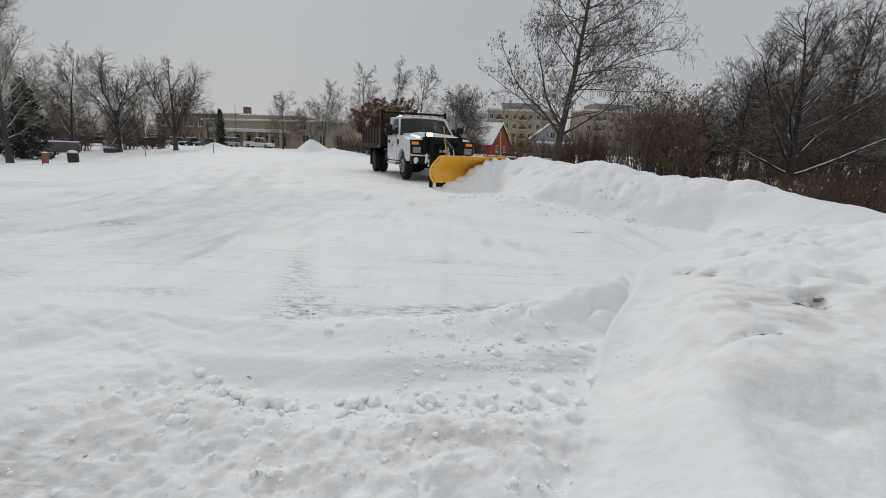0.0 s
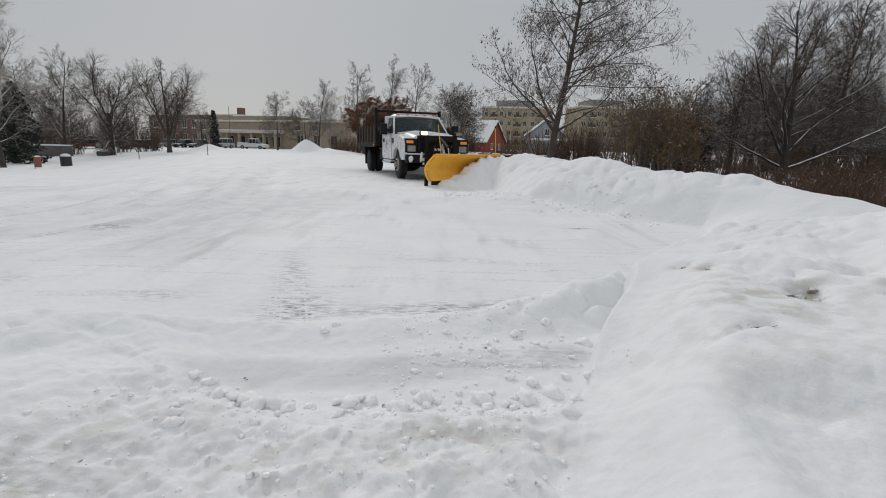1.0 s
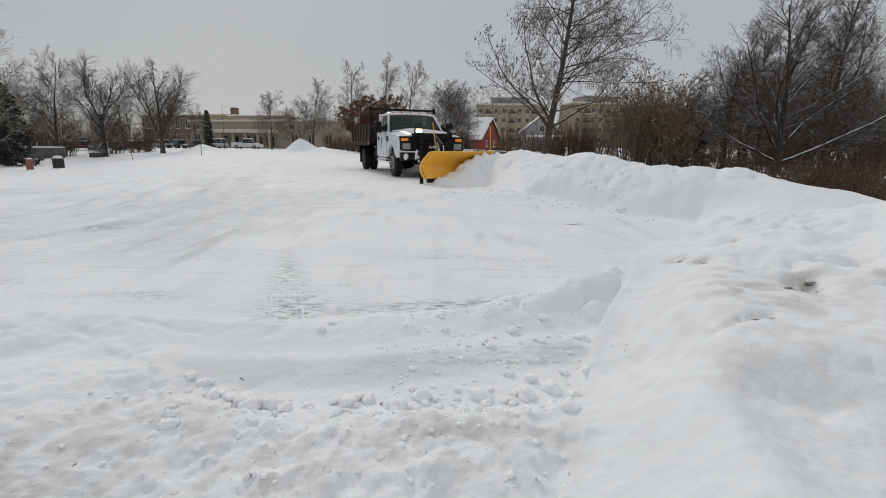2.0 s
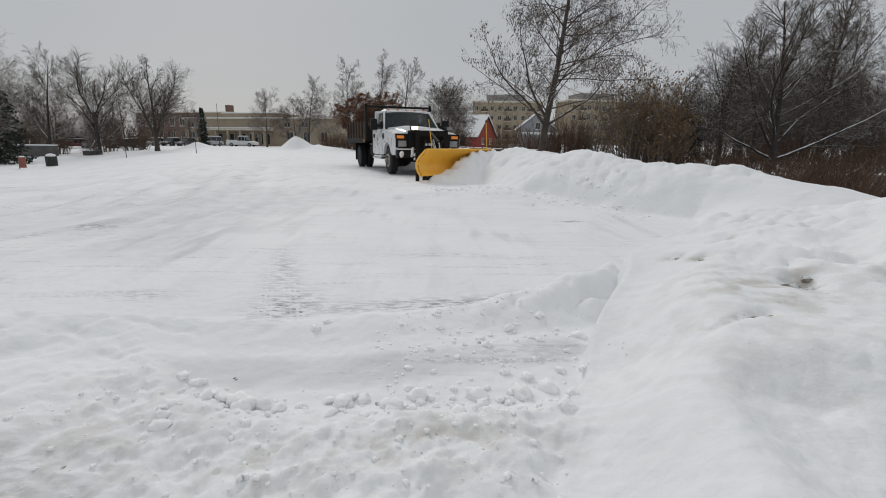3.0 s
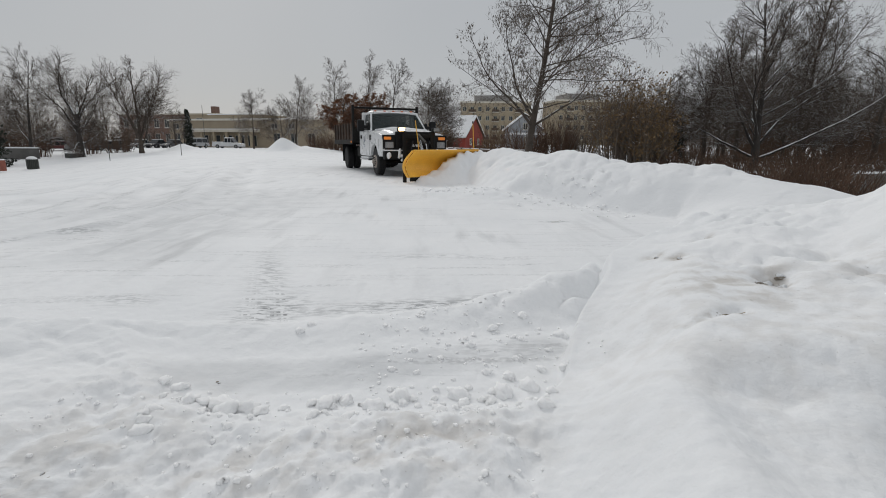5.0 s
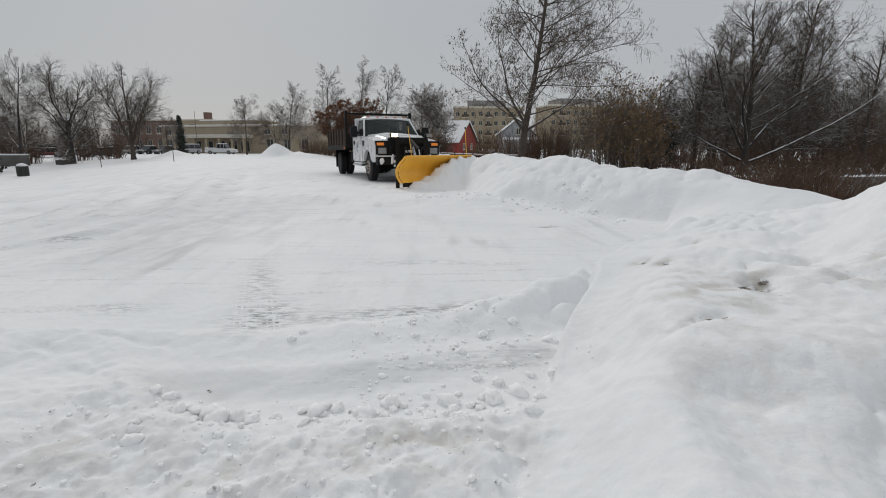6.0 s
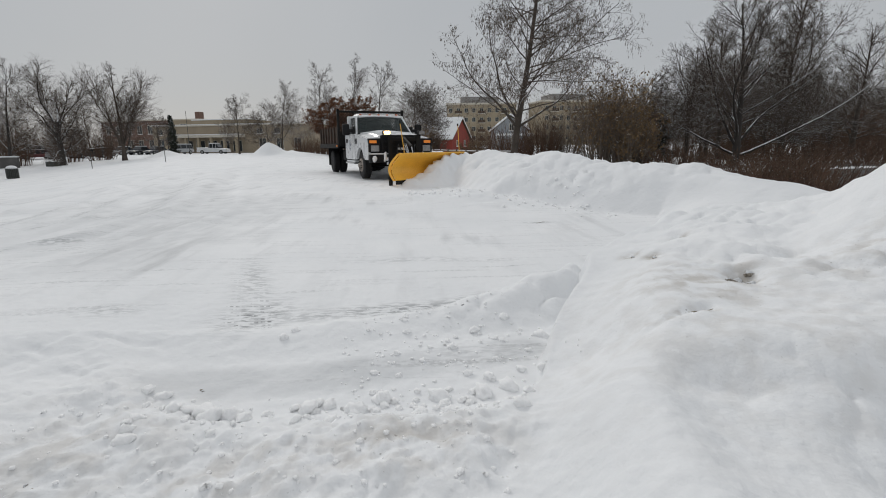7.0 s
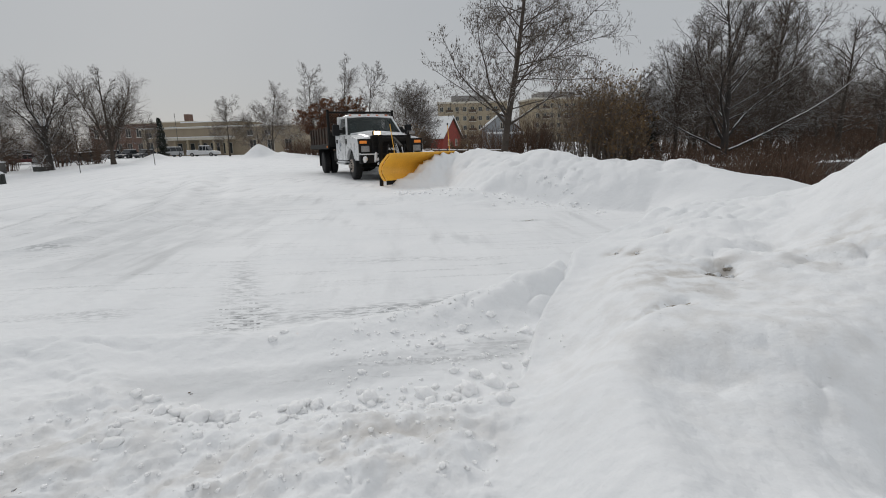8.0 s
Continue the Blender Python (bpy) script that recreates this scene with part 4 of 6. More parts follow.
# ---- buildings and street ----
def windows(root, xs, z0, z1, w, y, sill=True):
    """Windows with frame, pane and sill, set in the face at y that looks towards -y."""
    for x in xs:
        f = bmesh.new()
        for a, c, d, g in ((x - w / 2, x - w / 2 + 0.07, z0, z1), (x + w / 2 - 0.07, x + w / 2, z0, z1), (x - w / 2 + 0.07, x + w / 2 - 0.07, z0, z0 + 0.07), (x - w / 2 + 0.07, x + w / 2 - 0.07, z1 - 0.07, z1), (x - 0.03, x + 0.03, z0 + 0.07, z1 - 0.07)):
            box(f, a, c, y - 0.06, y + 0.05, d, g)
        win = part("window", f, M_TRIM, root)
        part("pane", boxed(x - w / 2 + 0.05, x + w / 2 - 0.05, y - 0.02, y + 0.0, z0 + 0.05, z1 - 0.05), M_GLASS, win, "dark glass pane")
        if sill:
            part("sill", boxed(x - w / 2 - 0.08, x + w / 2 + 0.08, y - 0.14, y - 0.004, z0 - 0.10, z0 - 0.002), M_ROOFSNOW, win, "snow-covered sill")


def school():
    """The long low building at the end of the car park."""
    root = thing("low_building", pose(-39, 108, 0, 0, 0, -17), "long tan flat-roofed building with snow along its parapet", "building")
    part("wall", boxed(-18, 20, 0, 12, -0.5, 5.6), M_TAN, root)
    part("upper_wall", boxed(-10, 4, 3, 12, 5.6, 7.0), M_TAN2, root)
    part("parapet", boxed(-18.2, 20.2, -0.25, 12.2, 5.6, 5.85), M_TRIM, root)
    part("roof_snow", boxed(-18.1, 20.1, -0.2, 2.9, 5.85, 6.0, 0.05), M_ROOFSNOW, root)
    part("roof_snow", boxed(-10.2, 4.2, 2.8, 12.1, 7.0, 7.2, 0.05), M_ROOFSNOW, root)
    part("canopy", boxed(-11, 5, -3.0, -0.01, 3.2, 3.7), M_TRIM, root)
    part("canopy_snow", boxed(-11.1, 5.1, -3.1, -0.3, 3.7, 3.85, 0.05), M_ROOFSNOW, root)
    for x in (-10.6, -7.5, -4.4, -1.3, 1.8, 4.6):
        part("column", boxed(x - 0.25, x + 0.25, -2.8, -2.3, -0.3, 3.2), M_TAN2, root)
    windows(root, (-16, -13, 9, 13, 17), 0.9, 3.0, 1.6, 0.0)
    windows(root, (-9, -6, -3, 0, 3), 0.3, 2.6, 2.2, 0.0, False)
    windows(root, (-16, -12.6, 8.5, 12.5), 3.9, 5.0, 1.4, 0.0)
    wing = thing("brick_wing", pose(-61, 122, 0, 0, 0, -17), "taller brick building wing with tall dark windows", "building")
    part("wall", boxed(-14, 14, 0, 10, -0.5, 7.4), M_BRICK, wing)
    part("parapet", boxed(-14.2, 14.2, -0.2, 10.2, 7.4, 7.65), M_TRIM, wing)
    part("end_wall", boxed(6, 14.1, -0.25, -0.01, -0.5, 7.39), M_TAN, wing)
    windows(wing, (-12, -9, -6, -3, 0, 3), 1.0, 3.0, 1.4, 0.0)
    windows(wing, (-12, -9, -6, -3, 0, 3), 4.4, 6.4, 1.4, 0.0)
    windows(wing, (9.5,), 1.6, 6.6, 1.8, -0.25, False)
    part("chimney", boxed(10.2, 11.4, 3, 4.5, 7.65, 9.4), M_BRICK, wing)


def house(name, m, label, w, d, h, rise, wall, porch=False, wins=((0, 1.0),)):
    """A gabled house whose gable looks towards -y."""
    root = thing(name, m, label, "house")
    bm = bmesh.new()
    o = [(-w / 2, -0.6), (w / 2, -0.6), (w / 2, h), (0, h + rise), (-w / 2, h)]
    f = [bm.verts.new((x, 0, z)) for x, z in o]; g = [bm.verts.new((x, d, z)) for x, z in o]
    bm.faces.new(f); bm.faces.new(g[::-1])
    for i in range(5):
        bm.faces.new((f[i], g[i], g[(i + 1) % 5], f[(i + 1) % 5]))
    bmesh.ops.recalc_face_normals(bm, faces=bm.faces)
    part("wall", bm, wall, root)
    for s in (-1, 1):
        for nm, lo, th, mat in (("roof", 0.02, 0.10, M_DARKWOOD), ("roof_snow", 0.13, 0.28, M_ROOFSNOW)):
            bm = bmesh.new()
            sl = rise / (w / 2)
            e = w / 2 + 0.4
            pts = [(0, h + rise + lo), (s * e, h + rise - sl * e + lo), (s * e, h + rise - sl * e + lo + th), (0, h + rise + lo + th)]
            a = [bm.verts.new((x, -0.35, z)) for x, z in pts]; c = [bm.verts.new((x, d + 0.35, z)) for x, z in pts]
            bm.faces.new(a); bm.faces.new(c[::-1])
            for i in range(4):
                bm.faces.new((a[i], c[i], c[(i + 1) % 4], a[(i + 1) % 4]))
            bmesh.ops.recalc_face_normals(bm, faces=bm.faces)
            part(nm, bm, mat, root)
    windows(root, [x for x, z in wins], wins[0][1], wins[0][1] + 1.1, 0.8, 0.0)
    if porch:
        part("porch_roof", boxed(-w * 0.45, w * 0.62, -2.2, -0.4, h * 0.66, h * 0.66 + 0.15), M_GREY, root)
        part("porch_snow", boxed(-w * 0.46, w * 0.63, -2.25, -0.4, h * 0.66 + 0.15, h * 0.66 + 0.5, 0.14), M_ROOFSNOW, root)
        for x in (-w * 0.42, 0, w * 0.58):
            part("post", boxed(x - 0.07, x + 0.07, -2.1, -1.96, -0.5, h * 0.66), M_TRIM, root)
        part("door", boxed(0.4, 1.3, -0.06, -0.003, 0, 2.05), M_DARKWOOD, root)
    return root


def apartments(name, m, label, w, d, h, storeys, bays):
    root = thing(name, m, label, "apartment building")
    part("wall", boxed(-w / 2, w / 2, 0, d, -1, h), M_TAN2, root)
    part("parapet", boxed(-w / 2 - 0.3, w / 2 + 0.3, -0.3, d + 0.3, h, h + 0.6), M_TRIM, root)
    part("penthouse", boxed(-w * 0.3, w * 0.25, 2, d - 1, h + 0.6, h + 2.8), M_CONCRETE, root)
    part("roof_snow", boxed(-w * 0.31, w * 0.26, 1.9, d - 0.9, h + 2.8, h + 3.1, 0.08), M_ROOFSNOW, root)
    for s in range(storeys):
        z = 1.0 + s * (h - 0.6) / storeys
        xs = [(-w / 2) + w * (k + 0.5) / bays for k in range(bays)]
        windows(root, xs, z, z + 1.6, 1.3, 0.0, False)
        for k in range(1, bays, 3):
            b = part("balcony", boxed(xs[k] - 1.3, xs[k] + 1.3, -1.3, -0.08, z - 0.5, z - 0.3), M_TRIM, root)
            part("railing", boxed(xs[k] - 1.3, xs[k] + 1.3, -1.3, -1.22, z - 0.3, z + 0.6), M_DARKWOOD, b)
    return root


school()
house("red_house", pose(9.4, 90, 0.2, 0, 0, 58), "red wooden house with a thick snow roof", 7.4, 8.5, 2.2, 3.4, M_RED, wins=((-1.5, 0.8), (1.5, 0.8)))
house("grey_house", pose(17.0, 83, 0.1, 0, 0, -6), "small grey boarded house with a snowy porch roof", 5.6, 8, 3.6, 2.2, M_GREY, True, wins=((0.2, 3.4),))
house("shed", pose(-5.4, 66, 0.2, 0, 0, 12), "small dark wooden shed with a snow roof", 2.8, 4.0, 1.9, 1.1, M_DARKWOOD, wins=((0, 0.6),))
house("tan_house", pose(-0.6, 84, 0.2, 0, 0, 80), "low tan house behind bare shrubs", 7.0, 9, 2.8, 1.6, M_TAN, wins=((-1.5, 0.9), (1.5, 0.9)))
apartments("apartment_building", pose(26, 180, 2.0, 0, 0, -5), "four-storey sandy apartment building with dark balconies", 25, 14, 13.5, 4, 9)
apartments("apartment_building", pose(58, 176, 2.0, 0, 0, 8), "four-storey sandy apartment building behind trees", 22, 14, 14.0, 4, 8)
apartments("apartment_building", pose(78, 168, 2.0, 0, 0, 14), "sandy apartment building partly hidden by trees", 20, 14, 11.0, 3, 7)
apartments("brick_building", pose(82, 74, -2.0, 0, 0, -42), "brown brick building beyond the street trees", 30, 12, 7.6, 3, 10)
for o in bpy.data.objects["brick_building"].children:
    if o.name.split(".")[0] == "wall":
        o.data.materials[0] = M_BRICK

wall_ob = thing("retaining_wall", pose(22, 38.5, -1.2, 0, 0, -14), "pale concrete retaining wall along the street", "wall", kind="structure")
part("wall_panel", boxed(-9, 16, 0, 0.35, -0.6, 1.3, 0.03), M_CONCRETE, wall_ob)
part("coping", boxed(-9.1, 16.1, -0.08, 0.43, 1.3, 1.5, 0.04), M_ROOFSNOW, wall_ob, "snow-topped coping")


M_ROAD = material("slushy_asphalt", (0.05, 0.047, 0.045), 0.75, vary=0.3, scale=0.8, fine=14, dark=(0.10, 0.097, 0.093))
road_n = 40
rv, rf = [], []
for i in range(road_n + 1):
    x = 11.5 + 60 * (i / road_n) ** 1.5
    for j in range(7):
        y = 11.5 + 10.0 * j / 6 + 0.10 * (x - 11.5)
        rv.append((x, y, gz(x, y) + 0.03))
for i in range(road_n):
    for j in range(6):
        a = i * 7 + j
        rf.append((a, a + 7, a + 8, a + 1))
tagged(new("road", mesh_from("road", rv, rf, [M_ROAD])), "dark slushy asphalt street beyond the bank", "road", kind="structure")


def fence(points, label):
    root = thing("rail_fence", pose(points[0][0], points[0][1], 0), label, "fence")
    ox, oy = points[0]
    for (ax, ay), (cx, cy) in zip(points, points[1:]):
        n = max(1, round(math.hypot(cx - ax, cy - ay) / 2.2))
        for k in range(n):
            p = [(ax + (cx - ax) * t / n - ox, ay + (cy - ay) * t / n - oy) for t in (k, k + 1)]
            z = [gz(q[0] + ox, q[1] + oy) for q in p]
            part("post", boxed(p[0][0] - 0.07, p[0][0] + 0.07, p[0][1] - 0.07, p[0][1] + 0.07, z[0] - 0.3, z[0] + 0.82, 0.02), M_DARKWOOD, root)
            for hgt in (0.35, 0.7):
                part("rail", rod(bmesh.new(), (*p[0], z[0] + hgt), (*p[1], z[1] + hgt), 0.045, sides=6), M_DARKWOOD, root)
                part("rail_snow", rod(bmesh.new(), (*p[0], z[0] + hgt + 0.04), (*p[1], z[1] + hgt + 0.04), 0.025, sides=6), M_ROOFSNOW, root, "snow lying on the rail")
    return root


fence([(1.6, 40), (4.0, 28), (5.2, 24.5)], "dark wooden rail fence with snow on its rails")
M_REDBIN = material("faded_red_steel", (0.28, 0.09, 0.06), 0.6, vary=0.2, scale=4, fine=30)
M_DARKSTEEL = material("dark_painted_steel", (0.05, 0.055, 0.05), 0.5, vary=0.2, scale=5, fine=40)


def litter_bin():
    root = thing("litter_bin", put(-29.1, 38) @ Matrix.Scale(0.8, 4), "dark slatted litter bin heaped with snow", "litter bin")
    bm = bmesh.new(); rod(bm, (0, 0, 0), (0, 0, 0.95), 0.40, sides=20)
    part("liner", bm, M_DARKSTEEL, root)
    for k in range(20):
        f = 2 * math.pi * k / 20
        part("slat", rod(bmesh.new(), (0.43 * math.cos(f), 0.43 * math.sin(f), 0.02), (0.43 * math.cos(f), 0.43 * math.sin(f), 0.92), 0.04, sides=5), M_DARKSTEEL, root)
    bm = bmesh.new(); bmesh.ops.create_icosphere(bm, subdivisions=3, radius=0.42, matrix=Matrix.Translation((0, 0, 0.95)) @ Matrix.Diagonal((1, 1, 0.55, 1)))
    part("snow_cap", bm, M_ROOFSNOW, root, "heap of snow on the lid", True)
    low = thing("litter_bin", put(-40, 58) @ Matrix.Scale(0.65, 4), "low dark bin with snow on its lid", "litter bin")
    part("body", boxed(-0.9, 0.9, -0.4, 0.4, 0, 0.8, 0.04), M_DARKSTEEL, low)
    part("snow_cap", boxed(-0.92, 0.92, -0.42, 0.42, 0.8, 0.95, 0.06), M_ROOFSNOW, low)
    wl2 = thing("garden_wall", put(-51, 59, 8), "low grey wall at the edge of the wood", "wall", kind="structure")
    part("wall_panel", boxed(-14, 6, 0, 0.3, -0.8, 1.25, 0.02), M_DULLWALL, wl2)
    part("coping", boxed(-14.05, 6.05, -0.06, 0.36, 1.25, 1.4, 0.03), M_ROOFSNOW, wl2)
    post = thing("ash_bin", put(-28.4, 34.5) @ Matrix.Scale(0.85, 4), "faded red cylindrical ash bin on a post", "ash bin")
    part("drum", rod(bmesh.new(), (0, 0, 0.1), (0, 0, 0.95), 0.22, sides=16), M_REDBIN, post)
    part("lid", rod(bmesh.new(), (0, 0, 0.95), (0, 0, 1.05), 0.24, 0.12, sides=16), M_ROOFSNOW, post)
    part("post", rod(bmesh.new(), (-0.3, 0, -0.2), (-0.3, 0, 1.2), 0.03), M_DARKSTEEL, post)


litter_bin()
for x, y, h in ((-26.5, 43, 1.3), (-20.0, 42, 1.1), (-34.0, 35, 2.4), (-26.6, 62, 5.2)):
    st = thing("marker_post", put(x, y), "thin dark marker post standing in snow", "post", "marker posts")
    part("shaft", rod(bmesh.new(), (0, 0, -0.3), (0, 0, h), 0.03, 0.025), M_DARKSTEEL, st)
    if h == 2.4:
        part("sign_plate", boxed(-0.25, 0.25, -0.05, -0.035, 1.9, 2.5), M_GREY, st, "small grey sign plate")

# ---- parked cars ----
M_TYRE = material("tyre_rubber", (0.022, 0.022, 0.023), 0.85, vary=0.25, scale=8, fine=60, bump=0.4)
M_CARGLASS = material("car_glass", (0.03, 0.035, 0.04), 0.08, vary=0.1)
M_RIM = material("dull_rim", (0.35, 0.35, 0.34), 0.45, 0.6, vary=0.2, scale=8)


def loft(sections):
    bm = bmesh.new()
    rings = [[bm.verts.new(p) for p in s] for s in sections]
    for a, c in zip(rings, rings[1:]):
        for i in range(len(a)):
            j = (i + 1) % len(a)
            bm.faces.new((a[i], a[j], c[j], c[i]))
    bm.faces.new(rings[0][::-1]); bm.faces.new(rings[-1])
    bmesh.ops.recalc_face_normals(bm, faces=bm.faces)
    return bm


def car_section(y, w, z0, z1, soft=0.12):
    return [(-w + 0.05, y, z0), (-w, y, z0 + 0.12), (-w, y, z1 - soft), (-w + soft, y, z1), (w - soft, y, z1), (w, y, z1 - soft), (w, y, z0 + 0.12), (w - 0.05, y, z0)]


def car(m, label, colour, kind="saloon", snow=True, group="cars parked at the edge of the lot"):
    name = {"saloon": "car", "pickup": "pickup_truck", "suv": "estate_car"}[kind]
    root = thing(name, m, label, "car", group)
    paint = material("car_paint", colour, 0.3, vary=0.05, scale=2, fine=30, snow=0.25)
    h = {"saloon": 1.45, "pickup": 1.85, "suv": 1.75}[kind]
    L = 5.7 if kind == "pickup" else 4.6
    b0, b1 = 0.32, h * 0.58
    part("body", loft([car_section(y, w, b0, z) for y, w, z in ((-L / 2, 0.80, b1 * 0.8), (-L / 2 + 0.15, 0.88, b1 * 0.97), (-L * 0.2, 0.92, b1), (L * 0.12, 0.92, b1), (L * 0.22, 0.91, b1 * 0.98), (L / 2 - 0.2, 0.86, b1 * 0.85), (L / 2, 0.78, b1 * 0.66))]), paint, root, smooth=False)
    ys = {"saloon": (-1.6, -1.05, 0.35, 1.0), "pickup": (-0.55, -0.40, 0.85, 1.45), "suv": (-2.15, -1.9, 0.4, 1.05)}[kind]
    cab = loft([car_section(ys[0], 0.84, b1 - 0.02, b1 + 0.02, 0.01), car_section(ys[1], 0.72, b1 - 0.02, h, 0.06), car_section(ys[2], 0.72, b1 - 0.02, h, 0.06), car_section(ys[3], 0.84, b1 - 0.02, b1 + 0.02, 0.01)])
    cabin = part("cabin", cab, M_CARGLASS, root, "dark glazed cabin")
    part("roof", boxed(-0.72, 0.72, ys[1] - 0.05, ys[2] + 0.05, h - 0.02, h + 0.04, 0.02), paint, cabin)
    for y0 in (ys[1], (ys[1] + ys[2]) / 2, ys[2]):
        for s in (-1, 1):
            part("pillar", rod(bmesh.new(), (s * 0.86, y0 - 0.02, b1 - 0.03), (s * 0.73, y0, h), 0.035, sides=4), paint, cabin)
    if snow:
        part("roof_snow", boxed(-0.70, 0.70, ys[1], ys[2], h + 0.04, h + 0.14, 0.05), M_ROOFSNOW, root, "layer of snow on the roof")
    if kind == "pickup":
        part("bed_well", boxed(-0.75, 0.75, -L / 2 + 0.2, -0.65, b1 - 0.01, b1 + 0.01), M_DARKSTEEL, root)
        for s in (-1, 1):
            part("bed_side", boxed(s * 0.86 - 0.05, s * 0.86 + 0.05, -L / 2 + 0.1, -0.6, b1 - 0.05, b1 + 0.12, 0.02), paint, root)
    for y in (-L * 0.31, L * 0.31):
        for s in (-1, 1):
            wh = part("wheel", rod(bmesh.new(), (s * 0.72, y, 0.34), (s * 0.95, y, 0.34), 0.34, sides=20), M_TYRE, root)
            part("rim", rod(bmesh.new(), (s * 0.94, y, 0.34), (s * 0.965, y, 0.34), 0.20, sides=14), M_RIM, wh)
    for s in (-1, 1):
        part("headlight", boxed(s * 0.62 - 0.14, s * 0.62 + 0.14, L / 2 - 0.12, L / 2 + 0.01, b1 * 0.62, b1 * 0.76, 0.02), M_TRIM, root)
        part("tail_light", boxed(s * 0.70 - 0.10, s * 0.70 + 0.10, -L / 2 - 0.02, -L / 2 + 0.1, b1 * 0.62, b1 * 0.85, 0.02), M_RED, root)
    return root


for x, y, rz, lab, col, kd in ((-36.5, 95, -96, "white pickup truck parked side-on in snow", (0.72, 0.73, 0.74), "pickup"), (-43.0, 96, 150, "silver estate car parked in snow", (0.42, 0.43, 0.44), "suv"), (-47.3, 96, 160, "dark grey car parked in snow", (0.10, 0.10, 0.11), "saloon"),
                               (-50.3, 96, 170, "black car parked in snow", (0.03, 0.03, 0.035), "saloon"), (-53.4, 96, 165, "silver car parked in snow", (0.40, 0.41, 0.42), "saloon"), (-56.6, 95, 165, "dark blue car parked in snow", (0.06, 0.07, 0.10), "suv"),
                               (-61, 90, 150, "dark car under snow beside trees", (0.05, 0.05, 0.06), "saloon"), (-56.5, 89, 155, "white car under snow beside trees", (0.6, 0.6, 0.6), "saloon"), (-52.5, 88, 150, "silver car under snow beside trees", (0.35, 0.36, 0.37), "saloon"), (-65.5, 90, 150, "dark car under snow beside trees", (0.05, 0.05, 0.06), "suv"), (-50.5, 82, 140, "dark car half buried in snow", (0.05, 0.055, 0.06), "saloon"), (-54.6, 82, 145, "grey estate car half buried in snow", (0.22, 0.23, 0.24), "suv"), (-58.8, 82, 140, "dark red car half buried in snow", (0.12, 0.03, 0.03), "saloon")):
    car(put(x, y, rz), lab, col, kd)


# ---- the plough truck ----
M_WHITE = material("white_truck_paint", (0.74, 0.75, 0.76), 0.28, vary=0.06, scale=3, fine=40)
M_BLACK = material("black_plastic", (0.010, 0.010, 0.011), 0.55, vary=0.2, scale=6, fine=50, spec=0.22)
M_FRAME = material("greasy_black_steel", (0.014, 0.013, 0.012), 0.65, vary=0.3, scale=6, fine=40, snow=0.12, spec=0.2)
M_YELLOW = material("plough_yellow", (0.98, 0.50, 0.06), 0.4, vary=0.10, scale=3, fine=30)
M_WOOD = material("weathered_stake_wood", (0.060, 0.037, 0.025), 0.85, vary=0.35, scale=5, fine=40, bump=0.3, per_object=0.25)
M_CHROME = material("bright_steel", (0.55, 0.56, 0.57), 0.25, 1.0, vary=0.1)
M_AMBER = lit("amber_lens", (0.72, 0.22, 0.03), 0.25)
M_LAMP = lit("warm_lamp", (1.0, 0.72, 0.36), 3.0)
M_CLEAR = material("clear_lens", (0.30, 0.31, 0.32), 0.12, vary=0.25, scale=10)
M_MARK = lit("marker_lens", (0.55, 0.14, 0.05), 0.08)
M_EMBLEM = material("emblem_blue", (0.10, 0.13, 0.18), 0.5)
M_SEAT = material("seat_cloth", (0.16, 0.16, 0.165), 0.9)
M_RIMW = material("pale_steel_wheel", (0.42, 0.40, 0.37), 0.6, 0.2, vary=0.25, scale=8, fine=40, dark=(0.16, 0.10, 0.07))
M_SCREEN = bpy.data.materials.new("windscreen_glass"); M_SCREEN.use_nodes = True
gb = M_SCREEN.node_tree.nodes["Principled BSDF"]
gb.inputs["Base Color"].default_value = (0.02, 0.03, 0.03, 1); gb.inputs["Roughness"].default_value = 0.06; gb.inputs["Alpha"].default_value = 0.80; gb.inputs["Specular IOR Level"].default_value = 0.2


def lathe(profile, sides, axis_x):
    """A turned solid round the x axis: profile of (x, radius)."""
    bm = bmesh.new()
    rings = [[bm.verts.new((axis_x + x, r * math.cos(2 * math.pi * s / sides), r * math.sin(2 * math.pi * s / sides))) for s in range(sides)] for x, r in profile]
    for a, c in zip(rings, rings[1:]):
        for s in range(sides):
            bm.faces.new((a[s], a[(s + 1) % sides], c[(s + 1) % sides], c[s]))
    bm.faces.new(rings[0]); bm.faces.new(rings[-1][::-1])
    bmesh.ops.recalc_face_normals(bm, faces=bm.faces)
    return bm


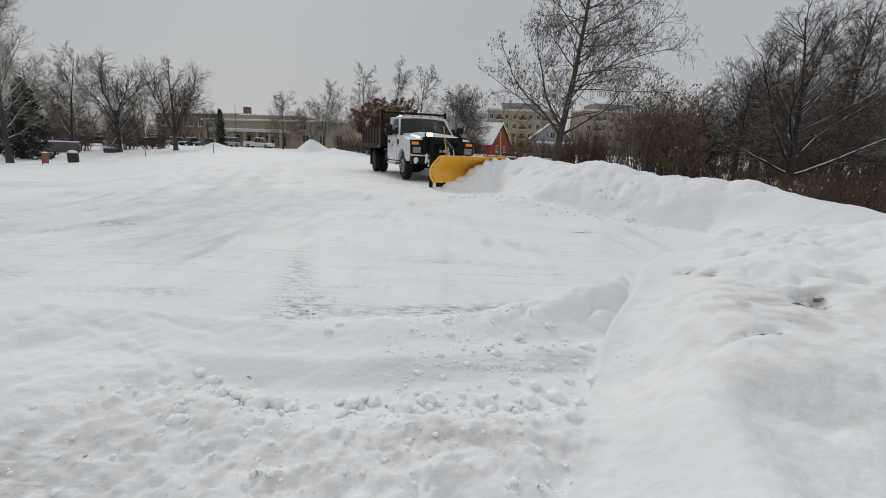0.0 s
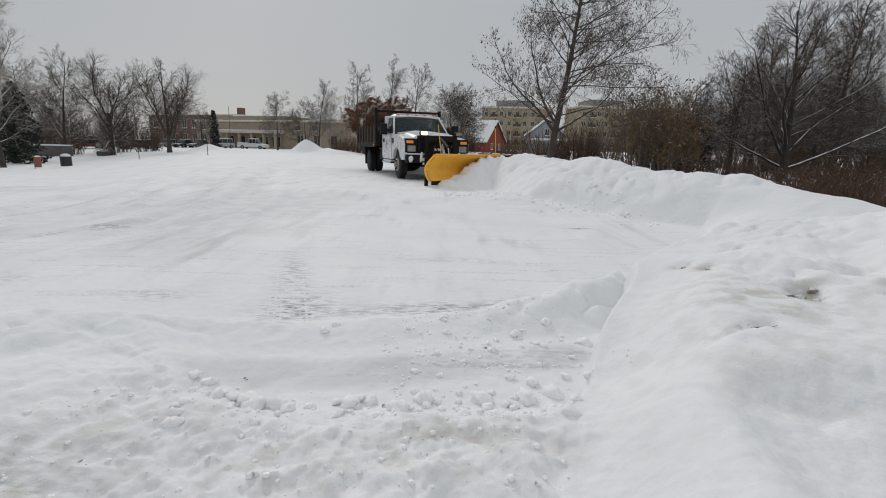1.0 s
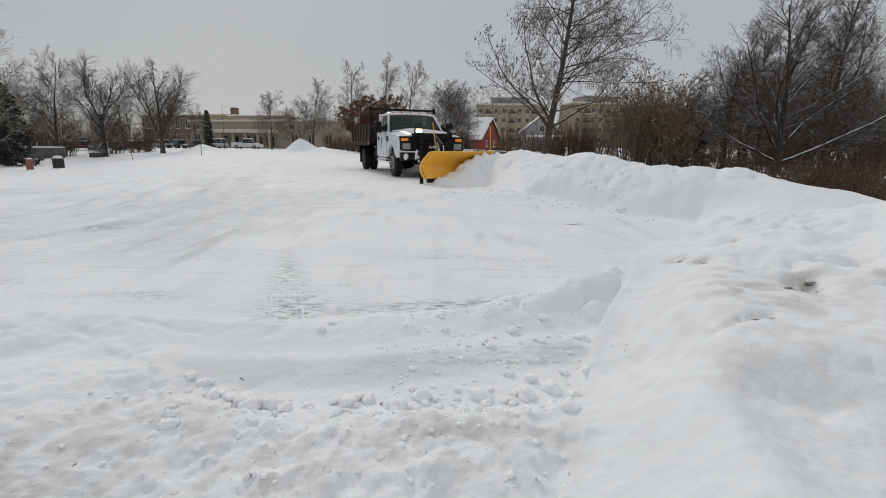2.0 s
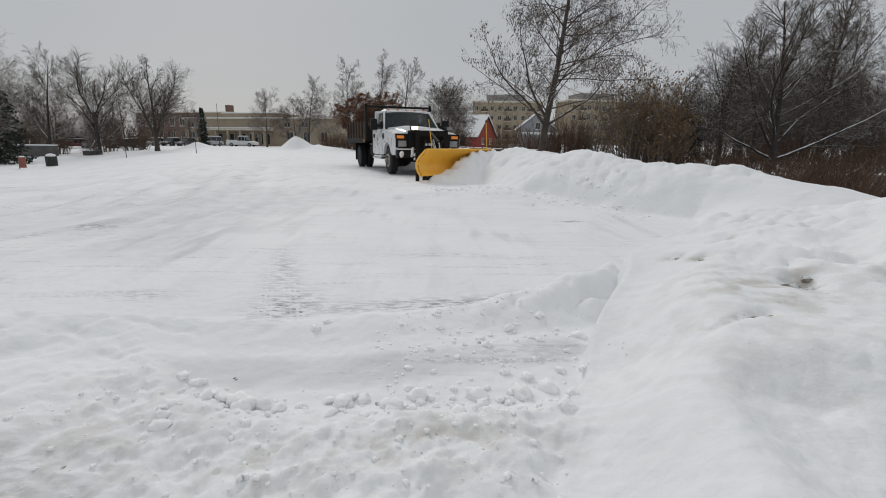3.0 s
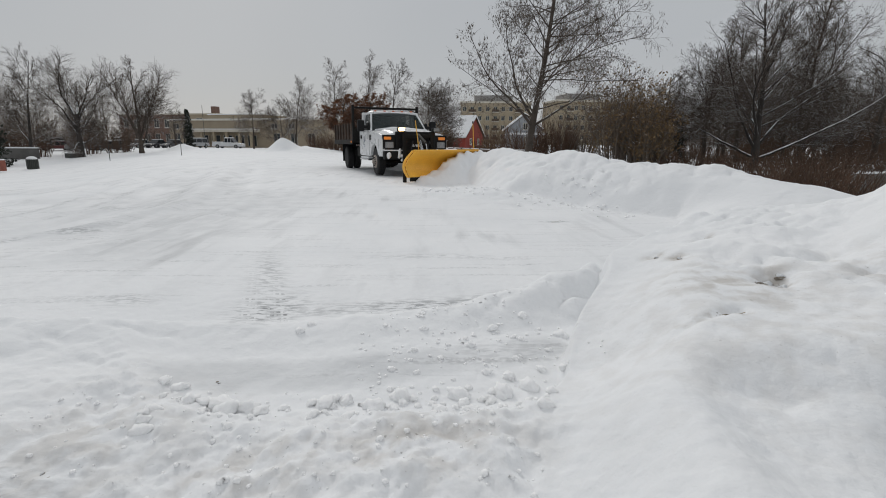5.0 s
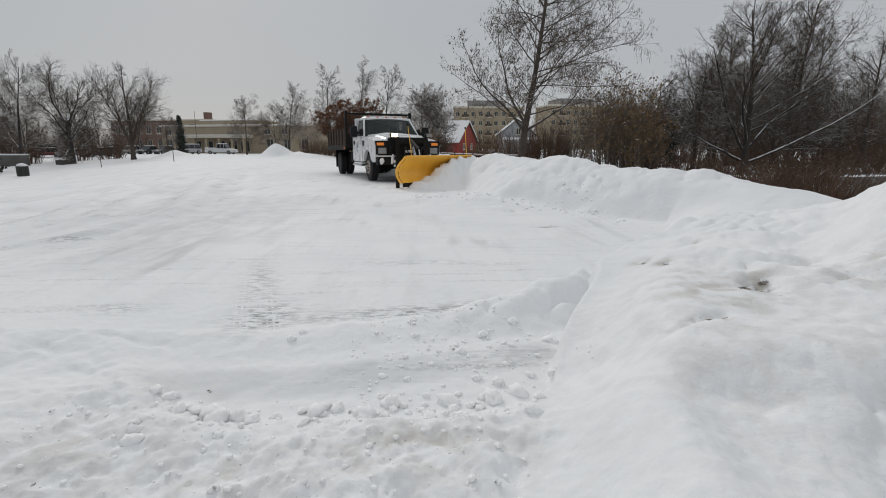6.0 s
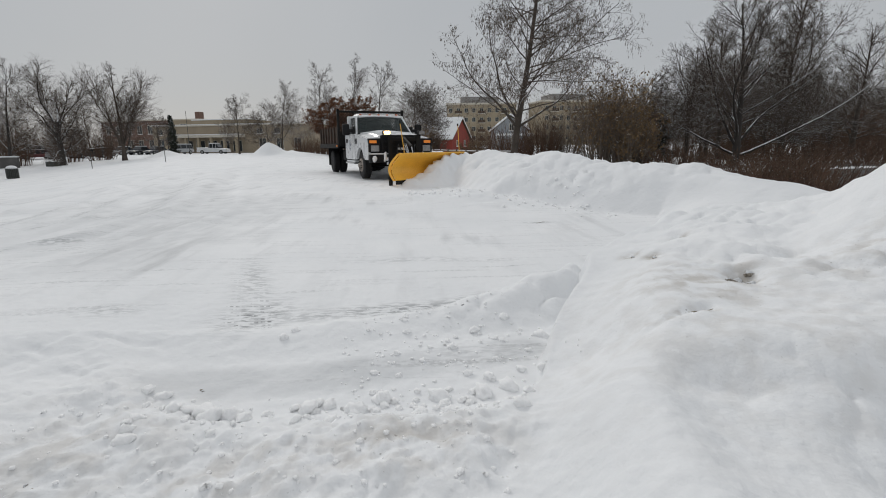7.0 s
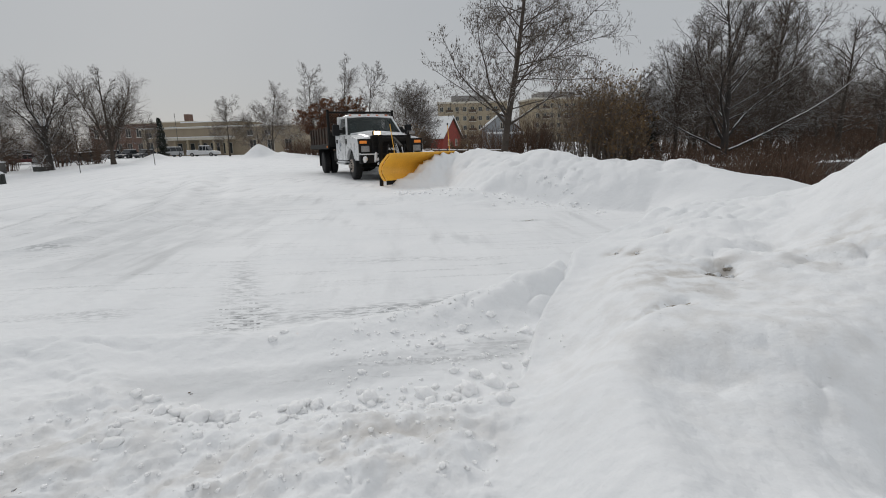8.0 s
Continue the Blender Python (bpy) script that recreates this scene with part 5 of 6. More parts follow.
def wheel(root, x, y, side, dished, label="", R=0.41):
    """A truck wheel: tyre with tread blocks, steel rim, hub and wheel nuts. side: +1 faces the truck's right."""
    w = 0.115
    bm = lathe([(-w, 0.25), (-w - 0.01, 0.31), (-w, 0.37), (-w + 0.03, R - 0.015), (w - 0.03, R - 0.015), (w, 0.37), (w + 0.01, 0.31), (w, 0.25)], 36, 0)
    for k in range(36):
        f = 2 * math.pi * k / 36
        for o in (-0.075, -0.025, 0.025, 0.075):
            m = Matrix.Rotation(f + (0.06 if o in (-0.025, 0.075) else 0), 4, "X") @ Matrix.Translation((o, 0, R - 0.008)) @ Matrix.Diagonal((0.040, 0.048, 0.022, 1))
            bmesh.ops.create_cube(bm, size=1, matrix=m)
    t = part("tyre", bm, M_TYRE, root)
    t.matrix_local = pose(x, y, R)
    s = side
    deep = -0.09 if dished else 0.03
    rim = part("rim", lathe([(s * (w - 0.02), 0.255), (s * (w - 0.01), 0.24), (s * (w - 0.04), 0.22), (s * (w + deep), 0.19), (s * (w + deep), 0.02)], 28, 0), M_RIMW, t, label or "pale dirty steel wheel", True)
    part("hub", rod(bmesh.new(), (s * (w + deep), 0, 0), (s * (w + deep + 0.07), 0, 0), 0.075, 0.06, 14), M_RIMW, rim)
    for k in range(10):
        f = 2 * math.pi * k / 10
        part("wheel_nut", rod(bmesh.new(), (s * (w + deep), 0.125 * math.cos(f), 0.125 * math.sin(f)), (s * (w + deep + 0.03), 0.125 * math.cos(f), 0.125 * math.sin(f)), 0.016, sides=6), M_FRAME, rim)
    return t


def arch_side(y_front, y_back, z_low, tops, r, cz=0.43):
    """Outline of a fender side with a round wheel arch about y = 0."""
    pts = [(y_front, z_low)]
    pts += [(r * math.cos(a), cz + r * math.sin(a)) for a in [math.asin((z_low - cz) / r) + (math.pi - 2 * math.asin((z_low - cz) / r)) * k / 16 for k in range(17)]]
    pts += [(y_back, z_low)] + tops
    return pts


def plough_truck():
    root = thing("plough_truck", TRUCK, "white plough truck with brown wooden stake bed and raised headboard", "truck")
    WB = -4.55
    # chassis
    fr = bmesh.new()
    for s in (-1, 1):
        box(fr, s * 0.42 - 0.05, s * 0.42 + 0.05, -6.0, 0.9, 0.62, 0.84)
    for y in (-5.8, -4.9, -4.2, -3.2, -2.4, -0.6, 0.5):
        box(fr, -0.37, 0.37, y - 0.06, y + 0.06, 0.66, 0.80)
    part("chassis", fr, M_FRAME, root)
    for y in (0, WB):
        part("axle", rod(bmesh.new(), (-0.8, y, 0.42), (0.8, y, 0.42), 0.07, sides=10), M_FRAME, root)
    part("fuel_tank", boxed(0.45, 0.85, -3.3, -2.3, 0.48, 0.84, 0.06), M_FRAME, root)
    part("battery_box", boxed(-0.85, -0.48, -3.2, -2.5, 0.5, 0.84, 0.05), M_FRAME, root)
    for s in (-1, 1):
        wheel(root, s * 0.87, 0, s, False)
        wheel(root, s * 0.90, WB, s, True, "steel wheel packed white with snow")
        wheel(root, s * 0.62, WB, s, True)
        part("wheel_snow", lathe([(s * 0.05, 0.19), (s * 0.09, 0.20), (s * 0.10, 0.12), (s * 0.10, 0.01)], 24, s * 0.90), M_ROOFSNOW, root, "snow packed into the rear wheel", True).location = (0, WB, 0.41)
        part("mud_flap", boxed(s * 0.76 - 0.28, s * 0.76 + 0.28, WB - 0.62, WB - 0.60, 0.25, 0.95), M_BLACK, root)
    # front body
    for s in (-1, 1):
        x0, x1 = (0.93, 1.0) if s > 0 else (-1.0, -0.93)
        part("fender", prism(bmesh.new(), arch_side(0.86, -0.72, 0.58, [(-0.72, 1.30), (0.30, 1.26), (0.80, 1.18), (0.90, 1.05), (0.90, 0.72)], 0.50), x0, x1), M_WHITE, root)
        bm = lathe([(-0.02, 0.53), (0.03, 0.53), (0.03, 0.50), (-0.02, 0.50)], 32, 0)
        bmesh.ops.delete(bm, geom=[v for v in bm.verts if v.co.z < 0.14], context="VERTS")
        fl = part("wheel_arch", bm, M_WHITE, root); fl.location = (s * 0.995, 0, 0.43)
        part("wheel_well", boxed(s * 0.62 - 0.30, s * 0.62 + 0.30, -0.54, 0.54, 0.95, 1.0), M_BLACK, root)
        v = part("fender_vent", boxed(s * 1.0 - 0.012, s * 1.0 + 0.012, -0.68, -0.44, 1.06, 1.22, 0.01), M_BLACK, root)
        for k in range(3):
            part("vent_slat", boxed(s * 1.008 - 0.012, s * 1.008 + 0.012, -0.66, -0.47, 1.085 + 0.045 * k, 1.10 + 0.045 * k), M_CHROME, v)
        # doors
        d = part("door", prism(bmesh.new(), [(-0.725, 0.56), (-1.95, 0.56), (-2.02, 0.70), (-2.02, 1.36), (-0.725, 1.34)], *((0.93, 1.0) if s > 0 else (-1.0, -0.93))), M_WHITE, root)
        part("door_handle", boxed(s * 1.0 - 0.02, s * 1.0 + 0.025, -1.90, -1.74, 1.10, 1.22, 0.015), M_BLACK, d, "black door handle")
        part("door_seam", boxed(s * 1.0 - 0.004, s * 1.0 + 0.003, -0.735, -0.715, 0.58, 1.33), M_BLACK, d)
        e = part("emblem", boxed(s * 1.0 - 0.003, s * 1.0 + 0.004, -1.47, -1.33, 1.00, 1.06), M_EMBLEM, d, "small dark blue emblem")
        part("emblem_spire", prism(bmesh.new(), [(-1.435, 1.065), (-1.365, 1.065), (-1.40, 1.20)], s * 1.0 - 0.003, s * 1.0 + 0.004), M_EMBLEM, e)
        for k, L in enumerate((0.10, 0.14)):
            part("lettering_bar", boxed(s * 1.0 - 0.003, s * 1.0 + 0.004, -1.40 - L / 2, -1.40 + L / 2, 0.90 - 0.05 * k, 0.925 - 0.05 * k), M_EMBLEM, e)
        part("running_board", boxed(s * 0.93 - 0.14, s * 0.93 + 0.12, -1.95, -0.75, 0.42, 0.48, 0.02), M_CHROME, root)
        part("step_snow", boxed(s * 0.93 - 0.10, s * 0.93 + 0.10, -1.85, -0.78, 0.48, 0.53, 0.02), M_ROOFSNOW, root)
        # mirror
        mi = part("mirror", boxed(s * 1.22 - 0.11, s * 1.22 + 0.11, -0.98, -0.84, 1.33, 1.68, 0.04), M_BLACK, root)
        part("mirror_arm", boxed(s * 1.05 - 0.09, s * 1.05 + 0.09, -0.96, -0.84, 1.42, 1.52, 0.02), M_BLACK, mi)
        part("mirror_base", boxed(s * 0.97 - 0.03, s * 0.97 + 0.05, -1.02, -0.78, 1.36, 1.60, 0.02), M_BLACK, mi)
        # headlights
        h = part("headlight", boxed(s * 0.80 - 0.19, s * 0.80 + 0.19, 0.78, 0.925, 0.80, 1.20, 0.02), M_BLACK, root)
        part("indicator", boxed(s * 0.84 - 0.10, s * 0.84 + 0.12, 0.90, 0.94, 1.06, 1.145, 0.02), M_AMBER, h, "lit amber indicator")
        part("lamp_lens", boxed(s * 0.80 - 0.13, s * 0.80 + 0.12, 0.90, 0.94, 0.82, 1.00, 0.02), M_CLEAR, h, "clear lamp with snow")

    def hood(y, w, zs, zt):
        half = [(w, 0.95), (w, zs - 0.07), (w - 0.05, zs), (w * 0.72, zt - 0.015), (w * 0.66, zt + 0.02), (w * 0.3, zt + 0.035)]
        return [(x, y, z) for x, z in half] + [(-x, y, z) for x, z in half[::-1]]
    part("hood", loft([hood(0.90, 0.93, 1.10, 1.16), hood(0.80, 0.97, 1.20, 1.26), hood(0.30, 0.985, 1.27, 1.33), hood(-0.35, 0.99, 1.31, 1.37), hood(-0.74, 0.99, 1.34, 1.40)]), M_WHITE, root)
    part("cowl_snow", loft([[(x, y, z) for x, z in ((-0.80, 1.36), (-0.80, 1.40), (-0.3, 1.44 + k), (0.2, 1.455 + k), (0.80, 1.40), (0.80, 1.36))] for y, k in ((-0.30, -0.04), (-0.45, 0.0), (-0.62, 0.02), (-0.78, 0.03))]), M_ROOFSNOW, root, "snow lying before the windscreen", True)
    # grille, bumper
    g = part("grille", boxed(-0.62, 0.62, 0.82, 0.975, 0.75, 1.30, 0.05), M_BLACK, root, "black grille cover")
    part("grille_bar", boxed(-0.56, 0.56, 0.95, 0.985, 0.93, 0.97, 0.01), M_BLACK, g)
    part("grille_bar", boxed(-0.56, 0.56, 0.95, 0.985, 1.08, 1.12, 0.01), M_BLACK, g)
    part("badge_snow", boxed(-0.12, 0.12, 0.985, 1.01, 0.86, 0.93, 0.02), M_ROOFSNOW, g)
    part("bumper", boxed(-0.99, 0.99, 0.86, 1.08, 0.50, 0.74, 0.04), M_BLACK, root)
    part("bumper_snow", boxed(-0.96, 0.96, 0.92, 1.06, 0.74, 0.775, 0.012), M_ROOFSNOW, root)
    rng = random.Random(3)
    for k in range(9):
        bm = bmesh.new()
        bmesh.ops.create_icosphere(bm, subdivisions=2, radius=1, matrix=pose(rng.uniform(0.15, 0.9) * rng.choice((1, 1, -1)), 1.09, rng.uniform(0.45, 0.72), 0, rng.uniform(0, 90), 0) @ Matrix.Diagonal((rng.uniform(0.07, 0.16), 0.035, rng.uniform(0.04, 0.09), 1)))
        for v in bm.verts: v.co += Vector((rng.uniform(-1, 1), 0, rng.uniform(-1, 1))) * 0.012
        part("snow_patch", bm, M_ROOFSNOW, root, "snow clinging to the bumper", True)
    # cab
    part("firewall", boxed(-0.92, 0.92, -0.80, -0.745, 0.60, 1.38), M_BLACK, root)
    part("cab_floor", boxed(-0.92, 0.92, -2.15, -0.80, 0.56, 0.64), M_BLACK, root)
    part("cab_back", boxed(-0.99, 0.99, -2.18, -2.03, 0.58, 1.40, 0.04), M_WHITE, root)
    part("roof", loft([[(x, y, z) for x, z in ((-0.78 * k, 1.90), (-0.80 * k, 1.95), (-0.66 * k, zt), (0.66 * k, zt), (0.80 * k, 1.95), (0.78 * k, 1.90))] for y, k, zt in ((-1.28, 0.97, 1.955), (-1.40, 1.0, 2.0), (-1.75, 1.02, 2.03), (-2.05, 1.0, 2.02), (-2.16, 0.96, 1.97))]), M_WHITE, root)
    for s in (-1, 1):
        part("windscreen_pillar", rod(bmesh.new(), (s * 0.93, -0.72, 1.34), (s * 0.77, -1.33, 1.95), 0.034, sides=6), M_WHITE, root)
        part("rear_pillar", prism(bmesh.new(), [(-1.86, 1.34), (-2.17, 1.34), (-2.14, 1.97), (-1.92, 1.97)], *((0.80, 0.90) if s > 0 else (-0.90, -0.80))), M_WHITE, root)
        part("roof_rail", boxed(s * 0.80 - 0.04, s * 0.80 + 0.04, -2.0, -1.30, 1.89, 1.96, 0.02), M_WHITE, root)
        part("belt_rail", boxed(s * 0.95 - 0.05, s * 0.95 + 0.05, -2.02, -0.75, 1.30, 1.365, 0.015), M_WHITE, root)
        bm = bmesh.new()
        q = [bm.verts.new(p) for p in ((s * 0.93, -0.90, 1.36), (s * 0.92, -1.90, 1.36), (s * 0.80, -1.94, 1.91), (s * 0.80, -1.36, 1.91))]
        bm.faces.new(q)
        o = part("side_window", bm, M_SCREEN, root, "side window"); o.visible_shadow = False
    bm = bmesh.new()
    nx = 6
    lo = [bm.verts.new((0.90 * (2 * k / nx - 1), -0.73 + 0.08 * (1 - (2 * k / nx - 1) ** 2), 1.38)) for k in range(nx + 1)]
    hi = [bm.verts.new((0.74 * (2 * k / nx - 1), -1.33 + 0.05 * (1 - (2 * k / nx - 1) ** 2), 1.94)) for k in range(nx + 1)]
    for k in range(nx):
        bm.faces.new((lo[k], lo[k + 1], hi[k + 1], hi[k]))
    o = part("windscreen", bm, M_SCREEN, root, "clear windscreen with a wiped sweep"); o.visible_shadow = False
    for x in (-0.45, 0.25):
        part("wiper", rod(bmesh.new(), (x - 0.3, -0.71, 1.42), (x + 0.3, -0.73, 1.43), 0.014, sides=5), M_BLACK, root)
    bm = bmesh.new(); bm.faces.new([bm.verts.new(p) for p in ((-0.7, -2.12, 1.42), (0.7, -2.12, 1.42), (0.66, -2.10, 1.90), (-0.66, -2.10, 1.90))])
    o = part("rear_window", bm, M_SCREEN, root); o.visible_shadow = False
    part("dashboard", boxed(-0.9, 0.9, -1.02, -0.80, 1.15, 1.38, 0.05), M_BLACK, root)
    part("seat", boxed(-0.75, 0.75, -1.95, -1.45, 0.75, 1.02, 0.06), M_SEAT, root)
    part("seat_back", boxed(-0.75, 0.75, -2.00, -1.86, 1.0, 1.52, 0.06), M_SEAT, root)
    for x in (-0.42, 0.42):
        part("headrest", boxed(x - 0.13, x + 0.13, -2.0, -1.90, 1.54, 1.72, 0.04), M_SEAT, root)
    sw = bmesh.new()
    ring = [(Vector((0.19 * math.cos(a), 0, 0.19 * math.sin(a)))) for a in [2 * math.pi * k / 18 for k in range(19)]]
    for a, c in zip(ring, ring[1:]):
        rod(sw, a, c, 0.016, sides=5)
    o = part("steering_wheel", sw, M_BLACK, root); o.matrix_local = pose(-0.42, -1.12, 1.34, -30)
    for x in (-0.62, -0.30, 0, 0.30, 0.62):
        part("roof_light", boxed(x - 0.04, x + 0.04, -1.42, -1.35, 1.985, 2.025, 0.02), M_MARK, root, "small amber roof light")
    part("roof_snow", boxed(-0.6, 0.6, -2.05, -1.5, 2.02, 2.045, 0.01), M_ROOFSNOW, root)
    part("antenna", rod(bmesh.new(), (0.88, -0.55, 1.34), (0.88, -0.60, 2.0), 0.005, sides=4), M_BLACK, root)
    # stake bed
    part("bed_floor", boxed(-1.16, 1.16, -6.05, -2.40, 0.98, 1.06, 0.01), M_FRAME, root)
    part("bed_rail", boxed(1.16, 1.21, -6.05, -2.38, 0.92, 1.08, 0.01), M_FRAME, root)
    part("bed_rail", boxed(-1.21, -1.16, -6.05, -2.38, 0.92, 1.08, 0.01), M_FRAME, root)
    part("bed_edge", boxed(-1.08, 1.08, -6.12, -6.05, 0.90, 1.08, 0.01), M_FRAME, root)
    for s in (-1, 1):
        for k in range(3):
            part("plank", boxed(s * 1.13 - 0.018, s * 1.13 + 0.018, -6.0, -2.50, 1.09 + 0.185 * k, 1.265 + 0.185 * k, 0.006), M_WOOD, root)
        for k in range(7):
            y = -5.95 + 3.4 * k / 6
            part("stake", boxed(s * 1.175 - 0.025, s * 1.175 + 0.025, y - 0.045, y + 0.045, 1.0, 1.68, 0.008), M_WOOD, root)
    for k in range(3):
        part("plank", boxed(-1.02, 1.02, -6.03, -6.0, 1.09 + 0.185 * k, 1.265 + 0.185 * k, 0.006), M_WOOD, root)
    hb = part("headboard", boxed(-1.13, 1.13, -2.40, -2.34, 1.0, 1.46, 0.01), M_FRAME, root, "black steel headboard with mesh guard")
    for s in (-1, 1):
        part("headboard_post", boxed(s * 1.16 - 0.04, s * 1.16 + 0.04, -2.42, -2.32, 1.0, 2.24, 0.01), M_FRAME, hb)
    part("headboard_bar", boxed(-1.12, 1.12, -2.40, -2.34, 2.12, 2.19, 0.01), M_FRAME, hb)
    bm = bmesh.new()
    n = 24
    for k in range(-8, n):
        for sg in (1, -1):
            x = -1.12 + 2.24 * k / n
            a, c = [x, 1.46], [x + 0.66, 2.12]
            if a[0] < -1.12:
                a[1] += -1.12 - a[0]; a[0] = -1.12
            if c[0] > 1.12:
                c[1] -= c[0] - 1.12; c[0] = 1.12
            if c[1] > a[1]:
                rod(bm, (sg * a[0], -2.37, a[1]), (sg * c[0], -2.37, c[1]), 0.007, sides=4)
    part("mesh_guard", bm, M_FRAME, hb)
    for s in (-1, 1):
        part("side_marker", boxed(s * 1.21 - 0.01, s * 1.21 + 0.02, -2.55, -2.48, 0.97, 1.03, 0.005), M_AMBER, root, "lit amber side marker")
    # plough mount
    mt = part("plough_frame", boxed(-0.36, 0.36, 1.11, 1.21, 0.70, 0.78, 0.01), M_FRAME, root)
    for s in (-1, 1):
        part("upright", boxed(s * 0.41 - 0.05, s * 0.41 + 0.05, 1.10, 1.22, 0.25, 1.30, 0.01), M_FRAME, mt)
    part("cross_bar", boxed(-0.36, 0.36, 1.11, 1.21, 1.12, 1.22, 0.01), M_FRAME, mt)
    part("cross_bar", boxed(-0.36, 0.36, 1.11, 1.21, 0.30, 0.44, 0.01), M_FRAME, mt)
    for s in (-1, 1):
        part("lamp_arm", rod(bmesh.new(), (s * 0.42, 1.16, 1.20), (s * 0.52, 1.20, 1.31), 0.028, sides=8), M_FRAME, mt)
        lamp = part("plough_lamp", boxed(s * 0.53 - 0.11, s * 0.53 + 0.11, 1.12, 1.28, 1.29, 1.41, 0.04), M_BLACK, root, "black plough lamp")
        part("lamp_glass", boxed(s * 0.53 - 0.09, s * 0.53 + 0.09, 1.275, 1.30, 1.30, 1.40, 0.03), M_LAMP if s > 0 else M_CLEAR, lamp, "lit warm lamp glass" if s > 0 else "unlit lamp glass")
    part("lift_cylinder", rod(bmesh.new(), (0, 1.20, 1.15), (0.0, 1.75, 0.52), 0.045, sides=10), M_CHROME, root)
    part("lift_arm", rod(bmesh.new(), (0, 1.18, 1.20), (0.0, 1.85, 0.95), 0.05, sides=8), M_FRAME, root)
    part("lift_chain", rod(bmesh.new(), (0.0, 1.85, 0.95), (0.0, 2.1, 0.45), 0.018, sides=6), M_CHROME, root)
    af = bmesh.new()
    for s in (-1, 1):
        rod(af, (s * 0.42, 1.22, 0.36), (s * 0.08, 2.62, 0.34), 0.06, sides=6)
    rod(af, (-0.3, 1.75, 0.36), (0.3, 1.75, 0.36), 0.055, sides=6)
    part("push_frame", af, M_YELLOW, root)
    part("pump_box", boxed(-0.22, 0.22, 1.26, 1.56, 0.42, 0.78, 0.03), M_YELLOW, root, "yellow hydraulic pump box")
    for s in (-1, 1):
        part("angle_cylinder", rod(bmesh.new(), (s * 0.30, 1.70, 0.44), (s * 0.62, 2.72 + s * 0.28, 0.46), 0.04, sides=8), M_CHROME, root)
    hose = [Vector((0.1, 1.25, 0.85)), Vector((0.25, 1.45, 1.02)), Vector((0.35, 1.62, 0.85)), Vector((0.32, 1.72, 0.55))]
    for off in (0.0, -0.5):
        v, f = tubes([([p + Vector((off, 0, 0)) for p in hose], [0.016] * 4)], 6)
        o = new("hydraulic_hose", mesh_from("hydraulic_hose", v, f, [M_BLACK])); o.parent = root
    # the blade
    bl = thing("plough_blade", Matrix.Identity(4), "", "")
    for key in ("label", "category"):
        if key in bl: del bl[key]
    bl.parent = root
    bl.matrix_local = pose(-0.12, 2.95, 0, 0, 0, 25)
    W, N = 1.20, 12
    prof = [(0.05 - 0.26 * math.sin(math.pi * min(1, s * 0.92 + 0.10)) + 0.10 * s * s, 0.13 + 0.66 * s) for s in [k / N for k in range(N + 1)]]
    bm = bmesh.new()
    for k in range(N):
        (y0, z0), (y1, z1) = prof[k], prof[k + 1]
        q = [bm.verts.new(p) for p in ((-W, y0, z0), (W, y0, z0), (W, y1, z1), (-W, y1, z1))]
        bm.faces.new(q)
    bmesh.ops.remove_doubles(bm, verts=bm.verts, dist=0.001)
    g = bmesh.ops.solidify(bm, geom=list(bm.faces), thickness=0.025)
    bmesh.ops.recalc_face_normals(bm, faces=bm.faces)
    part("moldboard", bm, M_YELLOW, bl, "yellow curved steel moldboard")
    part("cutting_edge", boxed(-W, W, prof[0][0] - 0.02, prof[0][0] + 0.02, 0.04, 0.14, 0.004), M_FRAME, bl)
    part("top_lip", boxed(-W, W, prof[-1][0] - 0.05, prof[-1][0] + 0.03, 0.775, 0.81, 0.01), M_YELLOW, bl)
    for k in range(7):
        x = -W + 2 * W * k / 6
        pts = [(y - 0.03, z) for y, z in prof] + [(y - 0.11, z) for y, z in prof[::-1]]
        part("rib", prism(bmesh.new(), pts, x - 0.015, x + 0.015), M_YELLOW, bl)
    for s in (-1, 1):
        rd = part("marker_rod", rod(bmesh.new(), (s * (W - 0.16), prof[-1][0] - 0.03, 0.77), (s * (W - 0.12), prof[-1][0] - 0.12, 1.52), 0.009, sides=6), M_YELLOW, bl, "thin yellow blade marker rod")
        part("rod_tip", rod(bmesh.new(), (s * (W - 0.12), prof[-1][0] - 0.12, 1.50), (s * (W - 0.118), prof[-1][0] - 0.125, 1.56), 0.02, sides=6), M_BLACK, rd)
        part("shoe", rod(bmesh.new(), (s * (W - 0.10), -0.34, 0.0), (s * (W - 0.10), -0.34, 0.30), 0.05, sides=10), M_FRAME, bl)
    return root


plough_truck()


# ---- broken snow ----
def clod_mesh(seed):
    rng = random.Random(seed)
    bm = bmesh.new()
    bmesh.ops.create_icosphere(bm, subdivisions=3, radius=1.0)
    for v in bm.verts:
        k = 1 + 0.45 * noise.noise(v.co * 1.3 + Vector((seed * 7.1, 0, 0))) + 0.30 * noise.noise(v.co * 3.3 + Vector((0, seed * 3.3, 0))) + 0.16 * noise.noise(v.co * 7.5)
        v.co = v.co * k
        v.co.z *= 0.75
    me = bpy.data.meshes.new("snow_clod")
    bm.to_mesh(me); bm.free()
    me.materials.append(M_CLOD)
    me.polygons.foreach_set("use_smooth", [True] * len(me.polygons))
    return me


CLODS = [clod_mesh(k) for k in range(7)]
crng = random.Random(8)


